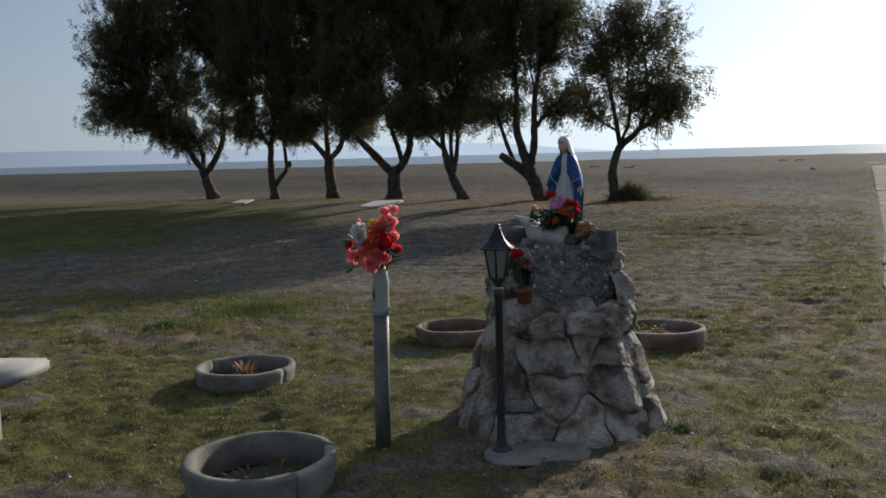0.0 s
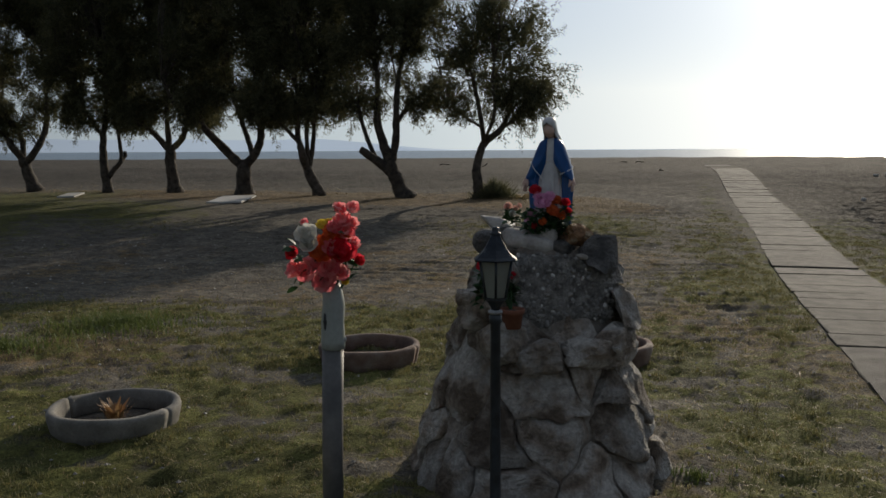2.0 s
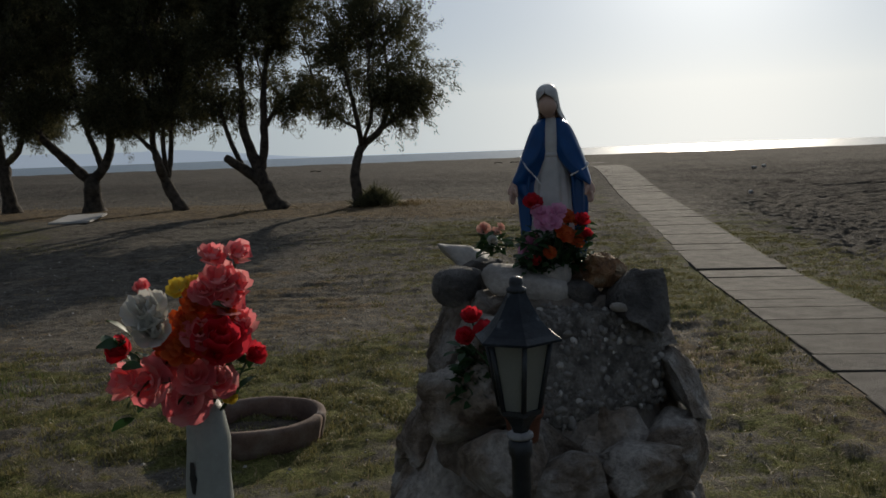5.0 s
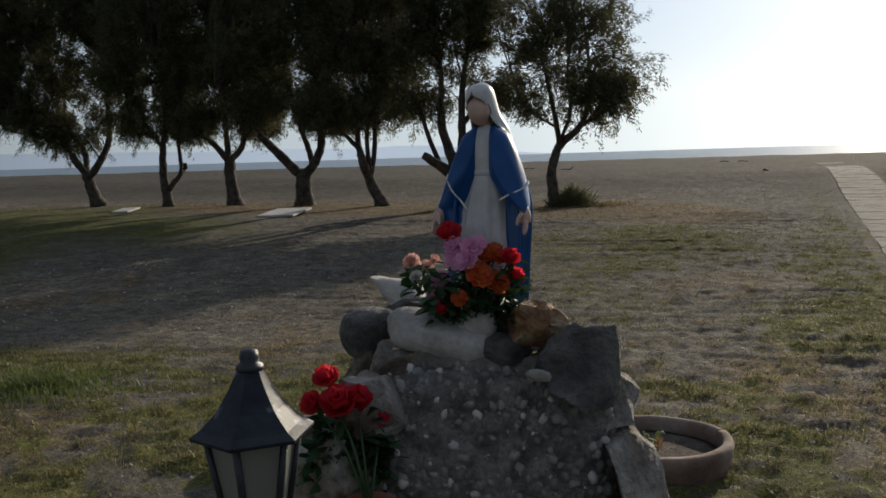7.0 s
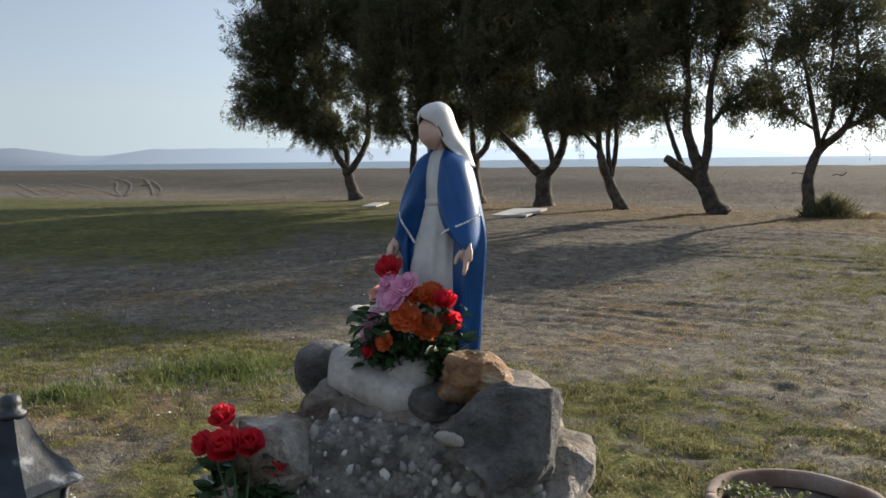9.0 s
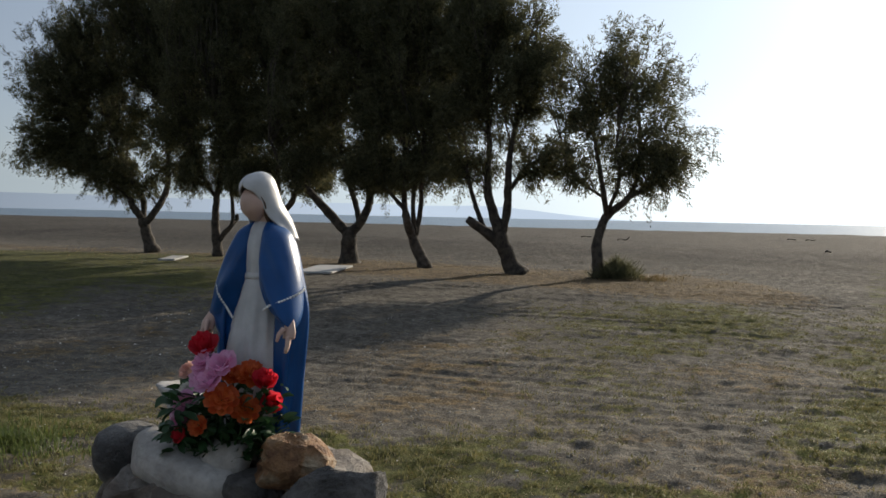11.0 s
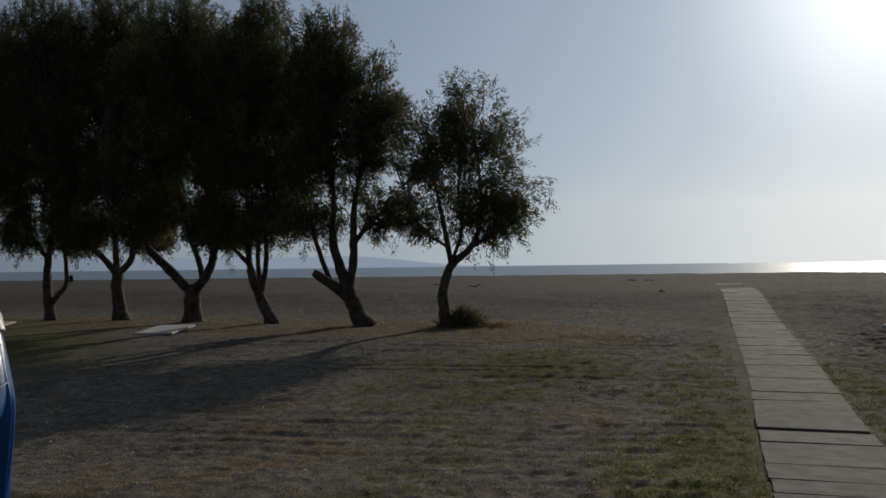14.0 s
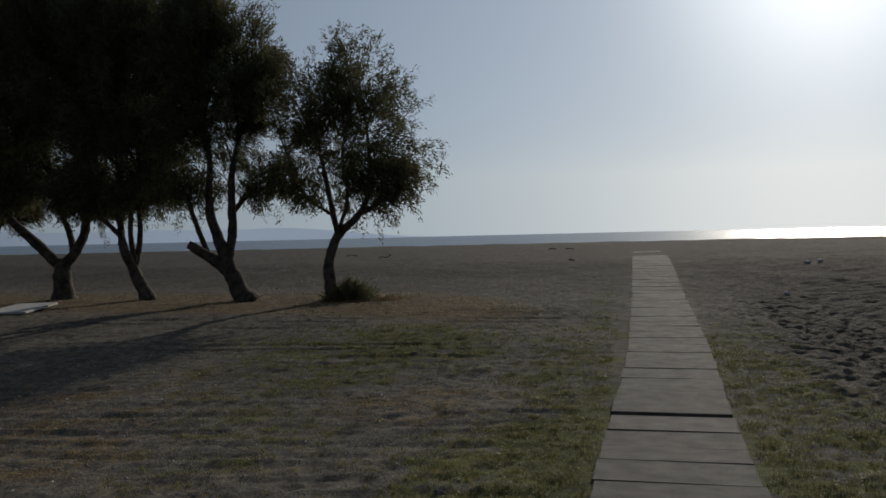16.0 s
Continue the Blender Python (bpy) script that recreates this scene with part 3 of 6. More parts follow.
# ---- trees ----
def build_tree(base, limbs, blobs, seed, label, branches=120, sprays=14, strips=40, deep=1.15, low=0.75):
    rnd = random.Random(seed)
    rs = np.random.RandomState(seed)
    bx, by = base
    bz = land(bx, by) - 0.04
    tree = thing("tree", bx, by, bz, label, "tree", "row of trees before the beach")
    # wood
    bm = bmesh.new()
    spots = []
    for limb in limbs:
        rows = [(x, rnd.uniform(-0.16, 0.16) * z if i else 0.0, z, r) for i, (x, z, r) in enumerate(limb)]
        if limb is not limbs[0]:
            near = min(spots, key=lambda s: abs(s[0] - rows[0][0]) + abs(s[2] - rows[0][2]))
            rows[0] = (near[0], near[1], near[2], min(limb[0][2], near[3]))
        line = glide(rows, 6)
        pts = []
        for k, q in enumerate(line):
            jit = 0.12 * q[3]
            pts.append((q[0] + rnd.uniform(-jit, jit), q[1] + rnd.uniform(-jit, jit), q[2]))
        rad = [max(1.18 * q[3] * (1 + rnd.uniform(-0.08, 0.08)), 0.006) for q in line]
        if limb is limbs[0]:
            rad[0] *= 1.3
            rad[1] *= 1.2
        tube(bm, pts, rad, 9)
        spots += [(*p, r) for p, r in zip(pts, rad)]
    part("trunk", bm, M["bark"], tree)
    high = [s for s in spots if s[2] > 1.3]
    # crown: twigs, then thin drooping sprays
    tv, tf = [], []
    o_all, d_all, l_all = [], [], []
    weights = [b[2] * b[3] * min(1.0, low + 0.8 * b[3]) * (1.0 + max(low - 0.45, 0) * 3.0 * (b[1] < 3.7)) for b in blobs]
    centre = np.average([[b[0] - bx, 0.0, b[1] - bz] for b in blobs], axis=0, weights=weights)
    for _ in range(branches):
        cx, cz, rx, rz = rnd.choices(blobs, weights)[0]
        while True:
            q = np.array([rnd.uniform(-1, 1), rnd.uniform(-1, 1), rnd.uniform(-1, 1)])
            if 0.05 < q @ q < 1.25:
                break
        ry = deep * (rx + rz) / 2
        tip = np.array([cx - bx + q[0] * rx, q[1] * ry, cz - bz + q[2] * rz])
        root = min(high, key=lambda s: (s[0] - tip[0]) ** 2 + (s[1] - tip[1]) ** 2 + 0.5 * (s[2] - tip[2]) ** 2 + (6 if s[2] > tip[2] - 0.2 else 0) + rnd.uniform(0, 0.6))
        root_p = np.array(root[:3])
        span = np.linalg.norm(tip - root_p)
        mid = root_p + (tip - root_p) * 0.5 + np.array([rnd.uniform(-0.12, 0.12) * span, rnd.uniform(-0.12, 0.12) * span, 0.10 * span])
        line = glide([root_p, mid, tip], 4)
        r0 = min(root[3] * 0.6, 0.009 + 0.008 * span)
        n0 = len(tv)
        for k, p in enumerate(line):
            r = r0 * (1 - k / len(line)) + 0.004
            for t in range(4):
                a = t * math.pi / 2
                tv.append((p[0] + r * math.cos(a), p[1] + r * math.sin(a), p[2] + 0.3 * r * math.sin(a * 2 + 1)))
        for k in range(len(line) - 1):
            for t in range(4):
                tf.append((n0 + k * 4 + t, n0 + k * 4 + (t + 1) % 4, n0 + k * 4 + 4 + (t + 1) % 4, n0 + k * 4 + 4 + t))
        grow = (tip - root_p) / max(span, 0.01)
        out = tip - centre
        out = out / max(np.linalg.norm(out), 0.01)
        for _ in range(sprays):
            k = min(1.05, rnd.triangular(0.40, 1.08, 0.97))
            p = line[min(int(k * (len(line) - 1)), len(line) - 1)] + rs.normal(0, 0.15, 3)
            d = 0.55 * grow + 0.5 * out + rs.normal(0, 0.55, 3) + np.array([0, 0, 0.25 if tip[2] > 3.2 else -0.6])
            o_all.append(p)
            d_all.append(d / max(np.linalg.norm(d), 0.01))
            l_all.append(rnd.uniform(0.22, 0.46))
    twig = mesh_np("fine_branching", tv, tf, M["bark"], True)
    o, d, ln = np.repeat(np.array(o_all), strips, 0), np.repeat(np.array(d_all), strips, 0), np.repeat(np.array(l_all), strips)
    n = len(o)
    o = o + rs.normal(0, 0.042, (n, 3)) + d * (rs.rand(n, 1) * ln[:, None] * 0.9) - np.array([0, 0, 0.34]) * (rs.rand(n, 1) ** 2 * ln[:, None])
    way = d + rs.normal(0, 0.55, (n, 3)) + np.array([0, 0, -0.18])
    way /= np.linalg.norm(way, axis=1, keepdims=True)
    length = rs.uniform(0.045, 0.125, n)[:, None]
    wide = np.cross(way, rs.normal(0, 1, (n, 3)))
    wide /= np.maximum(np.linalg.norm(wide, axis=1, keepdims=True), 1e-3)
    wide *= rs.uniform(0.007, 0.015, (n, 1))
    v = np.stack([o - wide, o + wide, o + way * length], 1).reshape(-1, 3)
    crown = part("crown", slivers("crown", v, M["foliage"]), None, tree)
    tagged(part("fine_branching", twig, None, crown), kind="stuff")
    return tree


T1 = [[(0, 0, 0.17), (-0.22, 0.7, 0.13), (-0.30, 1.0, 0.12)], [(-0.3, 1.0, 0.10), (-0.55, 1.35, 0.09), (-0.62, 1.55, 0.07)], [(-0.25, 0.85, 0.1), (0.1, 1.25, 0.09), (0.32, 1.9, 0.07), (0.5, 2.8, 0.05), (0.4, 4.2, 0.03)], [(-0.3, 1.0, 0.08), (-0.35, 1.6, 0.07), (-0.7, 2.4, 0.05), (-1.4, 3.4, 0.03)], [(-0.5, 2.0, 0.05), (-1.3, 2.6, 0.035), (-2.2, 3.3, 0.02)]]
T2 = [[(0, 0, 0.12), (-0.08, 0.8, 0.10), (-0.1, 1.5, 0.08), (0, 2.2, 0.06), (0.15, 3.2, 0.04)], [(-0.02, 0.35, 0.07), (0.2, 0.7, 0.06), (0.38, 0.98, 0.05), (0.3, 1.6, 0.04), (0.28, 2.4, 0.03)], [(0.34, 0.9, 0.05), (0.46, 1.05, 0.045), (0.48, 1.18, 0.04)], [(-0.1, 1.6, 0.05), (-0.5, 2.2, 0.04), (-0.8, 3.0, 0.02)]]
T3 = [[(0, 0, 0.16), (-0.1, 0.8, 0.13), (-0.12, 1.2, 0.12)], [(-0.12, 1.2, 0.08), (-0.6, 1.75, 0.06), (-1.05, 2.1, 0.04), (-1.3, 3.0, 0.02)], [(-0.1, 1.2, 0.08), (0.25, 1.55, 0.07), (0.48, 2.2, 0.05), (0.7, 3.2, 0.03)], [(-0.12, 1.2, 0.08), (-0.16, 1.9, 0.06), (-0.1, 2.8, 0.04), (-0.2, 4.2, 0.025)]]
T4 = [[(0, 0, 0.19), (0, 0.65, 0.16), (-0.02, 0.85, 0.15)], [(-0.05, 0.75, 0.11), (-0.45, 1.2, 0.10), (-1.1, 1.9, 0.07), (-1.65, 2.3, 0.045), (-2.0, 3.1, 0.02)], [(0.05, 0.75, 0.11), (0.36, 1.2, 0.09), (0.46, 1.8, 0.08), (0.25, 2.6, 0.05), (0.5, 3.6, 0.03)], [(0.25, 1.05, 0.07), (0.1, 1.55, 0.06), (-0.12, 2.3, 0.05), (-0.4, 3.4, 0.03)]]
T5 = [[(0, 0, 0.13), (-0.33, 0.75, 0.10), (-0.47, 1.2, 0.08), (-0.55, 1.6, 0.06), (-0.5, 2.2, 0.05), (-0.6, 3.2, 0.03)], [(-0.5, 1.4, 0.05), (-0.95, 1.85, 0.035), (-1.25, 2.1, 0.02)], [(-0.3, 0.7, 0.06), (-0.16, 1.4, 0.05), (-0.1, 2.4, 0.04), (0.25, 3.0, 0.03)], [(-0.28, 0.8, 0.05), (-0.33, 1.6, 0.045), (-0.2, 2.6, 0.03)]]
T6 = [[(0.0, 0, 0.2), (-0.24, 0.5, 0.15), (-0.41, 1.0, 0.12), (-0.68, 1.9, 0.08), (-0.66, 2.9, 0.05), (-0.76, 4.0, 0.03)], [(-0.26, 0.55, 0.11), (-0.64, 0.9, 0.1), (-1.11, 1.22, 0.075)], [(-0.31, 0.85, 0.09), (-0.24, 1.5, 0.08), (-0.22, 2.6, 0.06), (0.04, 3.8, 0.035)], [(-0.71, 1.0, 0.05), (-0.96, 1.6, 0.045), (-1.16, 2.3, 0.035)], [(-0.24, 1.8, 0.05), (0.24, 2.4, 0.04), (0.94, 2.9, 0.02)]]
T7 = [[(0, 0, 0.12), (-0.09, 0.6, 0.10), (0, 1.1, 0.085), (0.17, 1.4, 0.08), (0.46, 1.68, 0.06), (0.72, 2.05, 0.05), (0.82, 2.7, 0.04), (0.75, 3.8, 0.02)], [(0.14, 1.36, 0.055), (0.02, 1.75, 0.05), (-0.12, 2.5, 0.04), (-0.25, 3.3, 0.02)], [(0.5, 1.7, 0.04), (0.9, 1.95, 0.035), (1.4, 2.25, 0.02)], [(0.1, 1.3, 0.035), (0.3, 2.1, 0.035), (0.2, 3.0, 0.025), (0.4, 4.0, 0.015)], [(0.0, 1.7, 0.03), (-0.45, 2.1, 0.02), (-0.8, 2.5, 0.012)]]

B1 = [(-8.2, 7.7, 0.68, 1), (-7.4, 7.2, 1, 1.2), (-9, 6.9, 1.1, 1.2), (-8.4, 5.6, 1.6, 1.3), (-10.1, 5.5, 1.3, 1.3), (-10.6, 4.4, 1, 0.9), (-9.3, 3.9, 1.2, 0.8), (-7.5, 4.2, 1.2, 0.9), (-10, 3.4, 0.9, 0.5), (-8.3, 3.1, 0.9, 0.5), (-10.9, 3.3, 0.8, 0.5), (-9.2, 2.8, 0.9, 0.4), (-7.3, 2.8, 0.7, 0.4), (-11.2, 5.2, 0.8, 0.9), (-10.7, 6.5, 0.9, 1), (-9.4, 7.6, 0.85, 0.9), (-6.7, 6.6, 0.8, 1.3), (-11.1, 3.7, 0.6, 0.6), (-8.6, 2.5, 0.9, 0.35), (-7.4, 8, 0.68, 0.8), (-8.6, 8.3, 0.85, 0.8), (-7.6, 6, 1, 1), (-6.6, 5.2, 0.9, 1), (-6.9, 7.5, 0.68, 0.9)]
B2 = [(-5.4, 7.85, 0.59, 0.9), (-6, 7.15, 0.9, 1.1), (-4.8, 7.05, 0.9, 1.1), (-5.4, 5.65, 1.4, 1.2), (-6.2, 4.45, 0.9, 0.9), (-4.5, 4.45, 0.9, 0.9), (-5.4, 3.45, 1.3, 0.5), (-6.3, 2.8, 0.7, 0.4), (-4.6, 2.8, 0.7, 0.4), (-5.6, 8.6, 0.77, 0.8), (-4.6, 8.1, 0.68, 0.9), (-6.3, 7.9, 0.59, 0.9)]
B3 = [(-3.4, 7.75, 0.59, 0.9), (-4, 7.05, 0.9, 1.1), (-2.8, 6.95, 0.9, 1.2), (-3.4, 5.65, 1.4, 1.2), (-4.3, 4.45, 0.9, 0.9), (-2.6, 4.35, 0.9, 0.9), (-3.5, 3.35, 1.3, 0.5), (-4.4, 2.8, 0.7, 0.4), (-2.6, 2.8, 0.6, 0.4), (-3.2, 8.6, 0.77, 0.8), (-4, 8.1, 0.59, 0.9), (-2.6, 7.9, 0.59, 0.9)]
B4 = [(-1.6, 7.45, 0.59, 0.9), (-2.2, 6.85, 0.9, 1.2), (-0.9, 6.95, 0.8, 1.1), (-1.6, 5.55, 1.4, 1.2), (-2.5, 4.45, 0.9, 0.9), (-0.7, 4.35, 1, 0.9), (-2.4, 3.35, 0.7, 0.45), (-1, 3.25, 0.7, 0.5), (-2.8, 2.9, 0.6, 0.4), (-0.5, 2.8, 0.7, 0.4), (-1.6, 8, 0.59, 0.8), (-0.9, 7.6, 0.6, 0.8)]
B5 = [(0.3, 7.25, 0.6, 0.9), (-0.2, 6.35, 0.9, 1.2), (0.7, 6.25, 0.7, 1), (0.2, 5.05, 1.2, 1.1), (-0.4, 4.05, 0.8, 0.8), (0.6, 3.95, 0.8, 0.8), (-0.7, 3.05, 0.5, 0.4), (1, 3.15, 0.5, 0.4), (-1, 2.75, 0.5, 0.35), (0.4, 2.9, 0.8, 0.35), (0.2, 7.5, 0.42, 0.7)]
B6 = [(2, 6.65, 0.6, 0.9), (1.5, 5.85, 0.8, 1.2), (2.6, 5.75, 0.7, 1), (3, 4.75, 0.6, 0.8), (2, 4.65, 1.2, 1), (1.3, 3.95, 0.8, 0.8), (2.8, 3.35, 0.7, 0.45), (1.5, 3.15, 0.6, 0.4), (3.1, 2.8, 0.5, 0.35), (1.2, 2.75, 0.5, 0.3), (1.4, 6.6, 0.5, 0.8)]
B7 = [(4.7, 4.9, 0.85, 0.85), (3.8, 4.38, 0.7, 0.85), (5.28, 4.08, 0.8, 0.9), (5.70, 3.18, 0.5, 0.7), (4.2, 3.38, 1.0, 0.7), (5.08, 3.08, 0.8, 0.6), (3.6, 2.88, 0.5, 0.45), (5.68, 2.48, 0.4, 0.35), (5.20, 2.6, 0.6, 0.35), (3.5, 2.75, 0.45, 0.35)]

build_tree((-7.68, 28.6), T1, B1, 11, "broad tamarisk with feathery dark crown and forked trunk", 560)
build_tree((-5.34, 27.1), T2, B2, 12, "slender twin-stemmed tamarisk with dark feathery crown", 330)
build_tree((-3.41, 26.35), T3, B3, 13, "tamarisk with upright trunk and three spreading limbs", 330)
build_tree((-1.47, 25.0), T4, B4, 14, "tamarisk with thick trunk forking low above ground", 310)
build_tree((0.50, 23.7), T5, B5, 15, "tamarisk with leaning trunk and thin stems", 255)
build_tree((2.55, 22.6), T6, B6, 16, "leaning tamarisk with a sawn-off limb stub", 225, low=0.45)
build_tree((4.30, 21.9), T7, B7, 17, "smaller tamarisk with an airy, rounded crown", 160, 9, low=0.4)


# ---- boardwalk of slabs ----
def build_path():
    walkway = tagged(new("pavement"), "narrow footpath of concrete slabs running to the beach", "footpath", kind="structure")
    rnd = random.Random(4)
    shapes = []
    for k in range(5):
        bm = bmesh.new()
        box(bm, 1.03, 0.565, 0.06, bevel=0.003)
        for v in bm.verts:
            v.co += Vector((rnd.uniform(-0.004, 0.004), rnd.uniform(-0.004, 0.002), rnd.uniform(-0.001, 0.001)))
        shapes.append(mesh_from("slab", bm, M["slab"], False))
    turn = math.degrees(math.atan2(-PATH_U.x, PATH_U.y))
    gap_near, gap_far = 12.30, 12.40
    rows = []
    s = gap_far
    while s < 44:
        wide = rnd.choice((0.50, 0.54, 0.565, 0.60, 0.63))
        rows.append((s, wide))
        s += wide + rnd.choice((0.006, 0.010, 0.014, 0.020, 0.028))
    s = gap_near
    while s > 0.6:
        wide = rnd.choice((0.42, 0.54, 0.565, 0.60, 0.63))
        rows.append((s - wide, wide))
        s -= wide + rnd.choice((0.006, 0.010, 0.016, 0.022))
    for s, wide in rows:
        at = s + wide / 2
        c = PATH_P + PATH_U * at + PATH_N * (path_mid(at) + rnd.uniform(-0.010, 0.010))
        calm = 1.0 if s < 14 else 0.5
        # the sand has blown over the far end
        lift = -0.014 + rnd.uniform(-0.005, 0.006) * calm - 0.022 * step(22, 42, s)
        tilt = rnd.uniform(-0.4, 0.4) * calm
        if s == gap_far:
            tilt, lift = 1.2, 0.006
        slab = new("slab", shapes[rnd.randrange(5)])
        slab.parent = walkway
        ahead, behind = c + PATH_U * 0.3, c - PATH_U * 0.3
        tilt += math.degrees(math.atan2(land(ahead.x, ahead.y) - land(behind.x, behind.y), 0.6))
        slab.matrix_basis = pose(c.x, c.y, land(c.x, c.y) + lift, tilt, rnd.uniform(-0.4, 0.4), turn - math.degrees(math.atan(path_mid(at + 0.5) - path_mid(at - 0.5))) + rnd.uniform(-0.4, 0.4)) @ Matrix.Diagonal((1, wide / 0.565, 1, 1))


build_path()


# ---- stone monument ----
MON = (0.80, 4.70)


def crag_bm(points, seed, rough=0.006):
    """A broken angular block from the hull of a few corners."""
    bm = bmesh.new()
    for p in points:
        bm.verts.new(p)
    bmesh.ops.convex_hull(bm, input=bm.verts)
    loose = [v for v in bm.verts if not v.link_faces]
    bmesh.ops.delete(bm, geom=loose, context="VERTS")
    bmesh.ops.subdivide_edges(bm, edges=bm.edges, cuts=5, use_grid_fill=True)
    for v in bm.verts:
        q = v.co * 9 + Vector((seed, seed * 0.7, 0))
        v.co += Vector((noise.noise(q), noise.noise(q + Vector((30, 0, 0))), noise.noise(q + Vector((0, 40, 0))))) * rough * 1.6
        q = q * 4
        v.co += Vector((noise.noise(q), noise.noise(q + Vector((30, 0, 0))), noise.noise(q + Vector((0, 40, 0))))) * rough * 0.6
    return bm


def mon_section(z):
    """Centre and half-widths of the cairn at a height."""
    t = z / 1.02
    return 0.80 + 0.045 * t, 4.70 + 0.11 * t, 0.60 - 0.31 * t, 0.58 - 0.33 * t


def cells(seeds, span, low, high):
    """Convex cells round the seeds, on the cairn's unrolled face."""
    out = []
    for sx, sz in seeds:
        poly = [(sx - 0.6, low), (sx + 0.6, low), (sx + 0.6, high), (sx - 0.6, high)]
        for tx, tz in [(x + d, z) for x, z in seeds for d in (-span, 0, span)]:
            if (tx, tz) == (sx, sz) or abs(tx - sx) > 1.2:
                continue
            mx, mz, nx, nz = (sx + tx) / 2, (sz + tz) / 2, tx - sx, tz - sz
            side = [(p[0] - mx) * nx + (p[1] - mz) * nz for p in poly]
            cutp = []
            for i, p in enumerate(poly):
                q, d0, d1 = poly[(i + 1) % len(poly)], side[i], side[(i + 1) % len(poly)]
                if d0 <= 0:
                    cutp.append(p)
                if d0 * d1 < 0:
                    f = d0 / (d0 - d1)
                    cutp.append((p[0] + (q[0] - p[0]) * f, p[1] + (q[1] - p[1]) * f))
            poly = cutp
            if len(poly) < 3:
                break
        if len(poly) >= 3:
            out.append(((sx, sz), poly))
    return out


def face_stone(seed, poly, rnd):
    """One broken stone of the facing: flat facets, sharp arrises, sunk joints."""
    bm = bmesh.new()
    edge = []
    for i, p in enumerate(poly):
        q = poly[(i + 1) % len(poly)]
        steps = max(1, int(math.hypot(q[0] - p[0], q[1] - p[1]) / 0.022))
        edge += [(p[0] + (q[0] - p[0]) * k / steps, p[1] + (q[1] - p[1]) * k / steps) for k in range(steps)]
    mx, mz = sum(p[0] for p in edge) / len(edge), sum(p[1] for p in edge) / len(edge)
    size = max(math.hypot(p[0] - mx, p[1] - mz) for p in edge)
    off = rnd.uniform(0, 90)
    base = rnd.uniform(0.034, 0.070)
    planes = [(rnd.uniform(-0.24, 0.24), rnd.uniform(-0.34, 0.06), base)]
    for _ in range(5):
        a, g = rnd.uniform(0, 6.28), rnd.uniform(0.15, 0.50)
        planes.append((math.cos(a) * g, math.sin(a) * g, base + g * size * rnd.uniform(0.10, 0.60)))
    rings = []
    for f in (1.0, 0.985, 0.91, 0.78, 0.62, 0.42, 0.22):
        ring = []
        for x, z in edge:
            px, pz = mx + (x - mx) * f, mz + (z - mz) * f
            shrink = 1 - 0.005 / size
            qx, qz = mx + (px - mx) * shrink, mz + (pz - mz) * shrink
            # the same bending of the joints for both neighbours
            wx = qx + 0.055 * noise.noise(Vector((qx * 5, qz * 5, 1.0))) + 0.016 * noise.noise(Vector((qx * 16, qz * 16, 1.0)))
            wz = qz + 0.055 * noise.noise(Vector((qx * 5, qz * 5, 9.0))) + 0.016 * noise.noise(Vector((qx * 16, qz * 16, 9.0)))
            out = min(gx * (px - mx) + gz * (pz - mz) + d for gx, gz, d in planes)
            v = Vector((px * 9 + off, pz * 9, off * 0.3))
            out += 0.018 * noise.noise(v) + 0.010 * noise.noise(v * 2.7) + 0.004 * noise.noise(v * 7)
            out = max(min(out, 0.095), 0.002)
            if f == 1.0:
                out = -0.035
            elif f == 0.985:
                out -= 0.004
            a = wx / 0.45
            cx, cy, rx, ry = mon_section(wz)
            ring.append(bm.verts.new((cx - MON[0] + (rx - 0.05 + out) * math.cos(a), cy - MON[1] + (ry - 0.05 + out) * math.sin(a), wz)))
        rings.append(ring)
    n = len(edge)
    for p, q in zip(rings, rings[1:]):
        for i in range(n):
            j = (i + 1) % n
            bm.faces.new((p[i], p[j], q[j]))
            bm.faces.new((p[i], q[j], q[i]))
    bm.faces.new(rings[-1])
    return bm


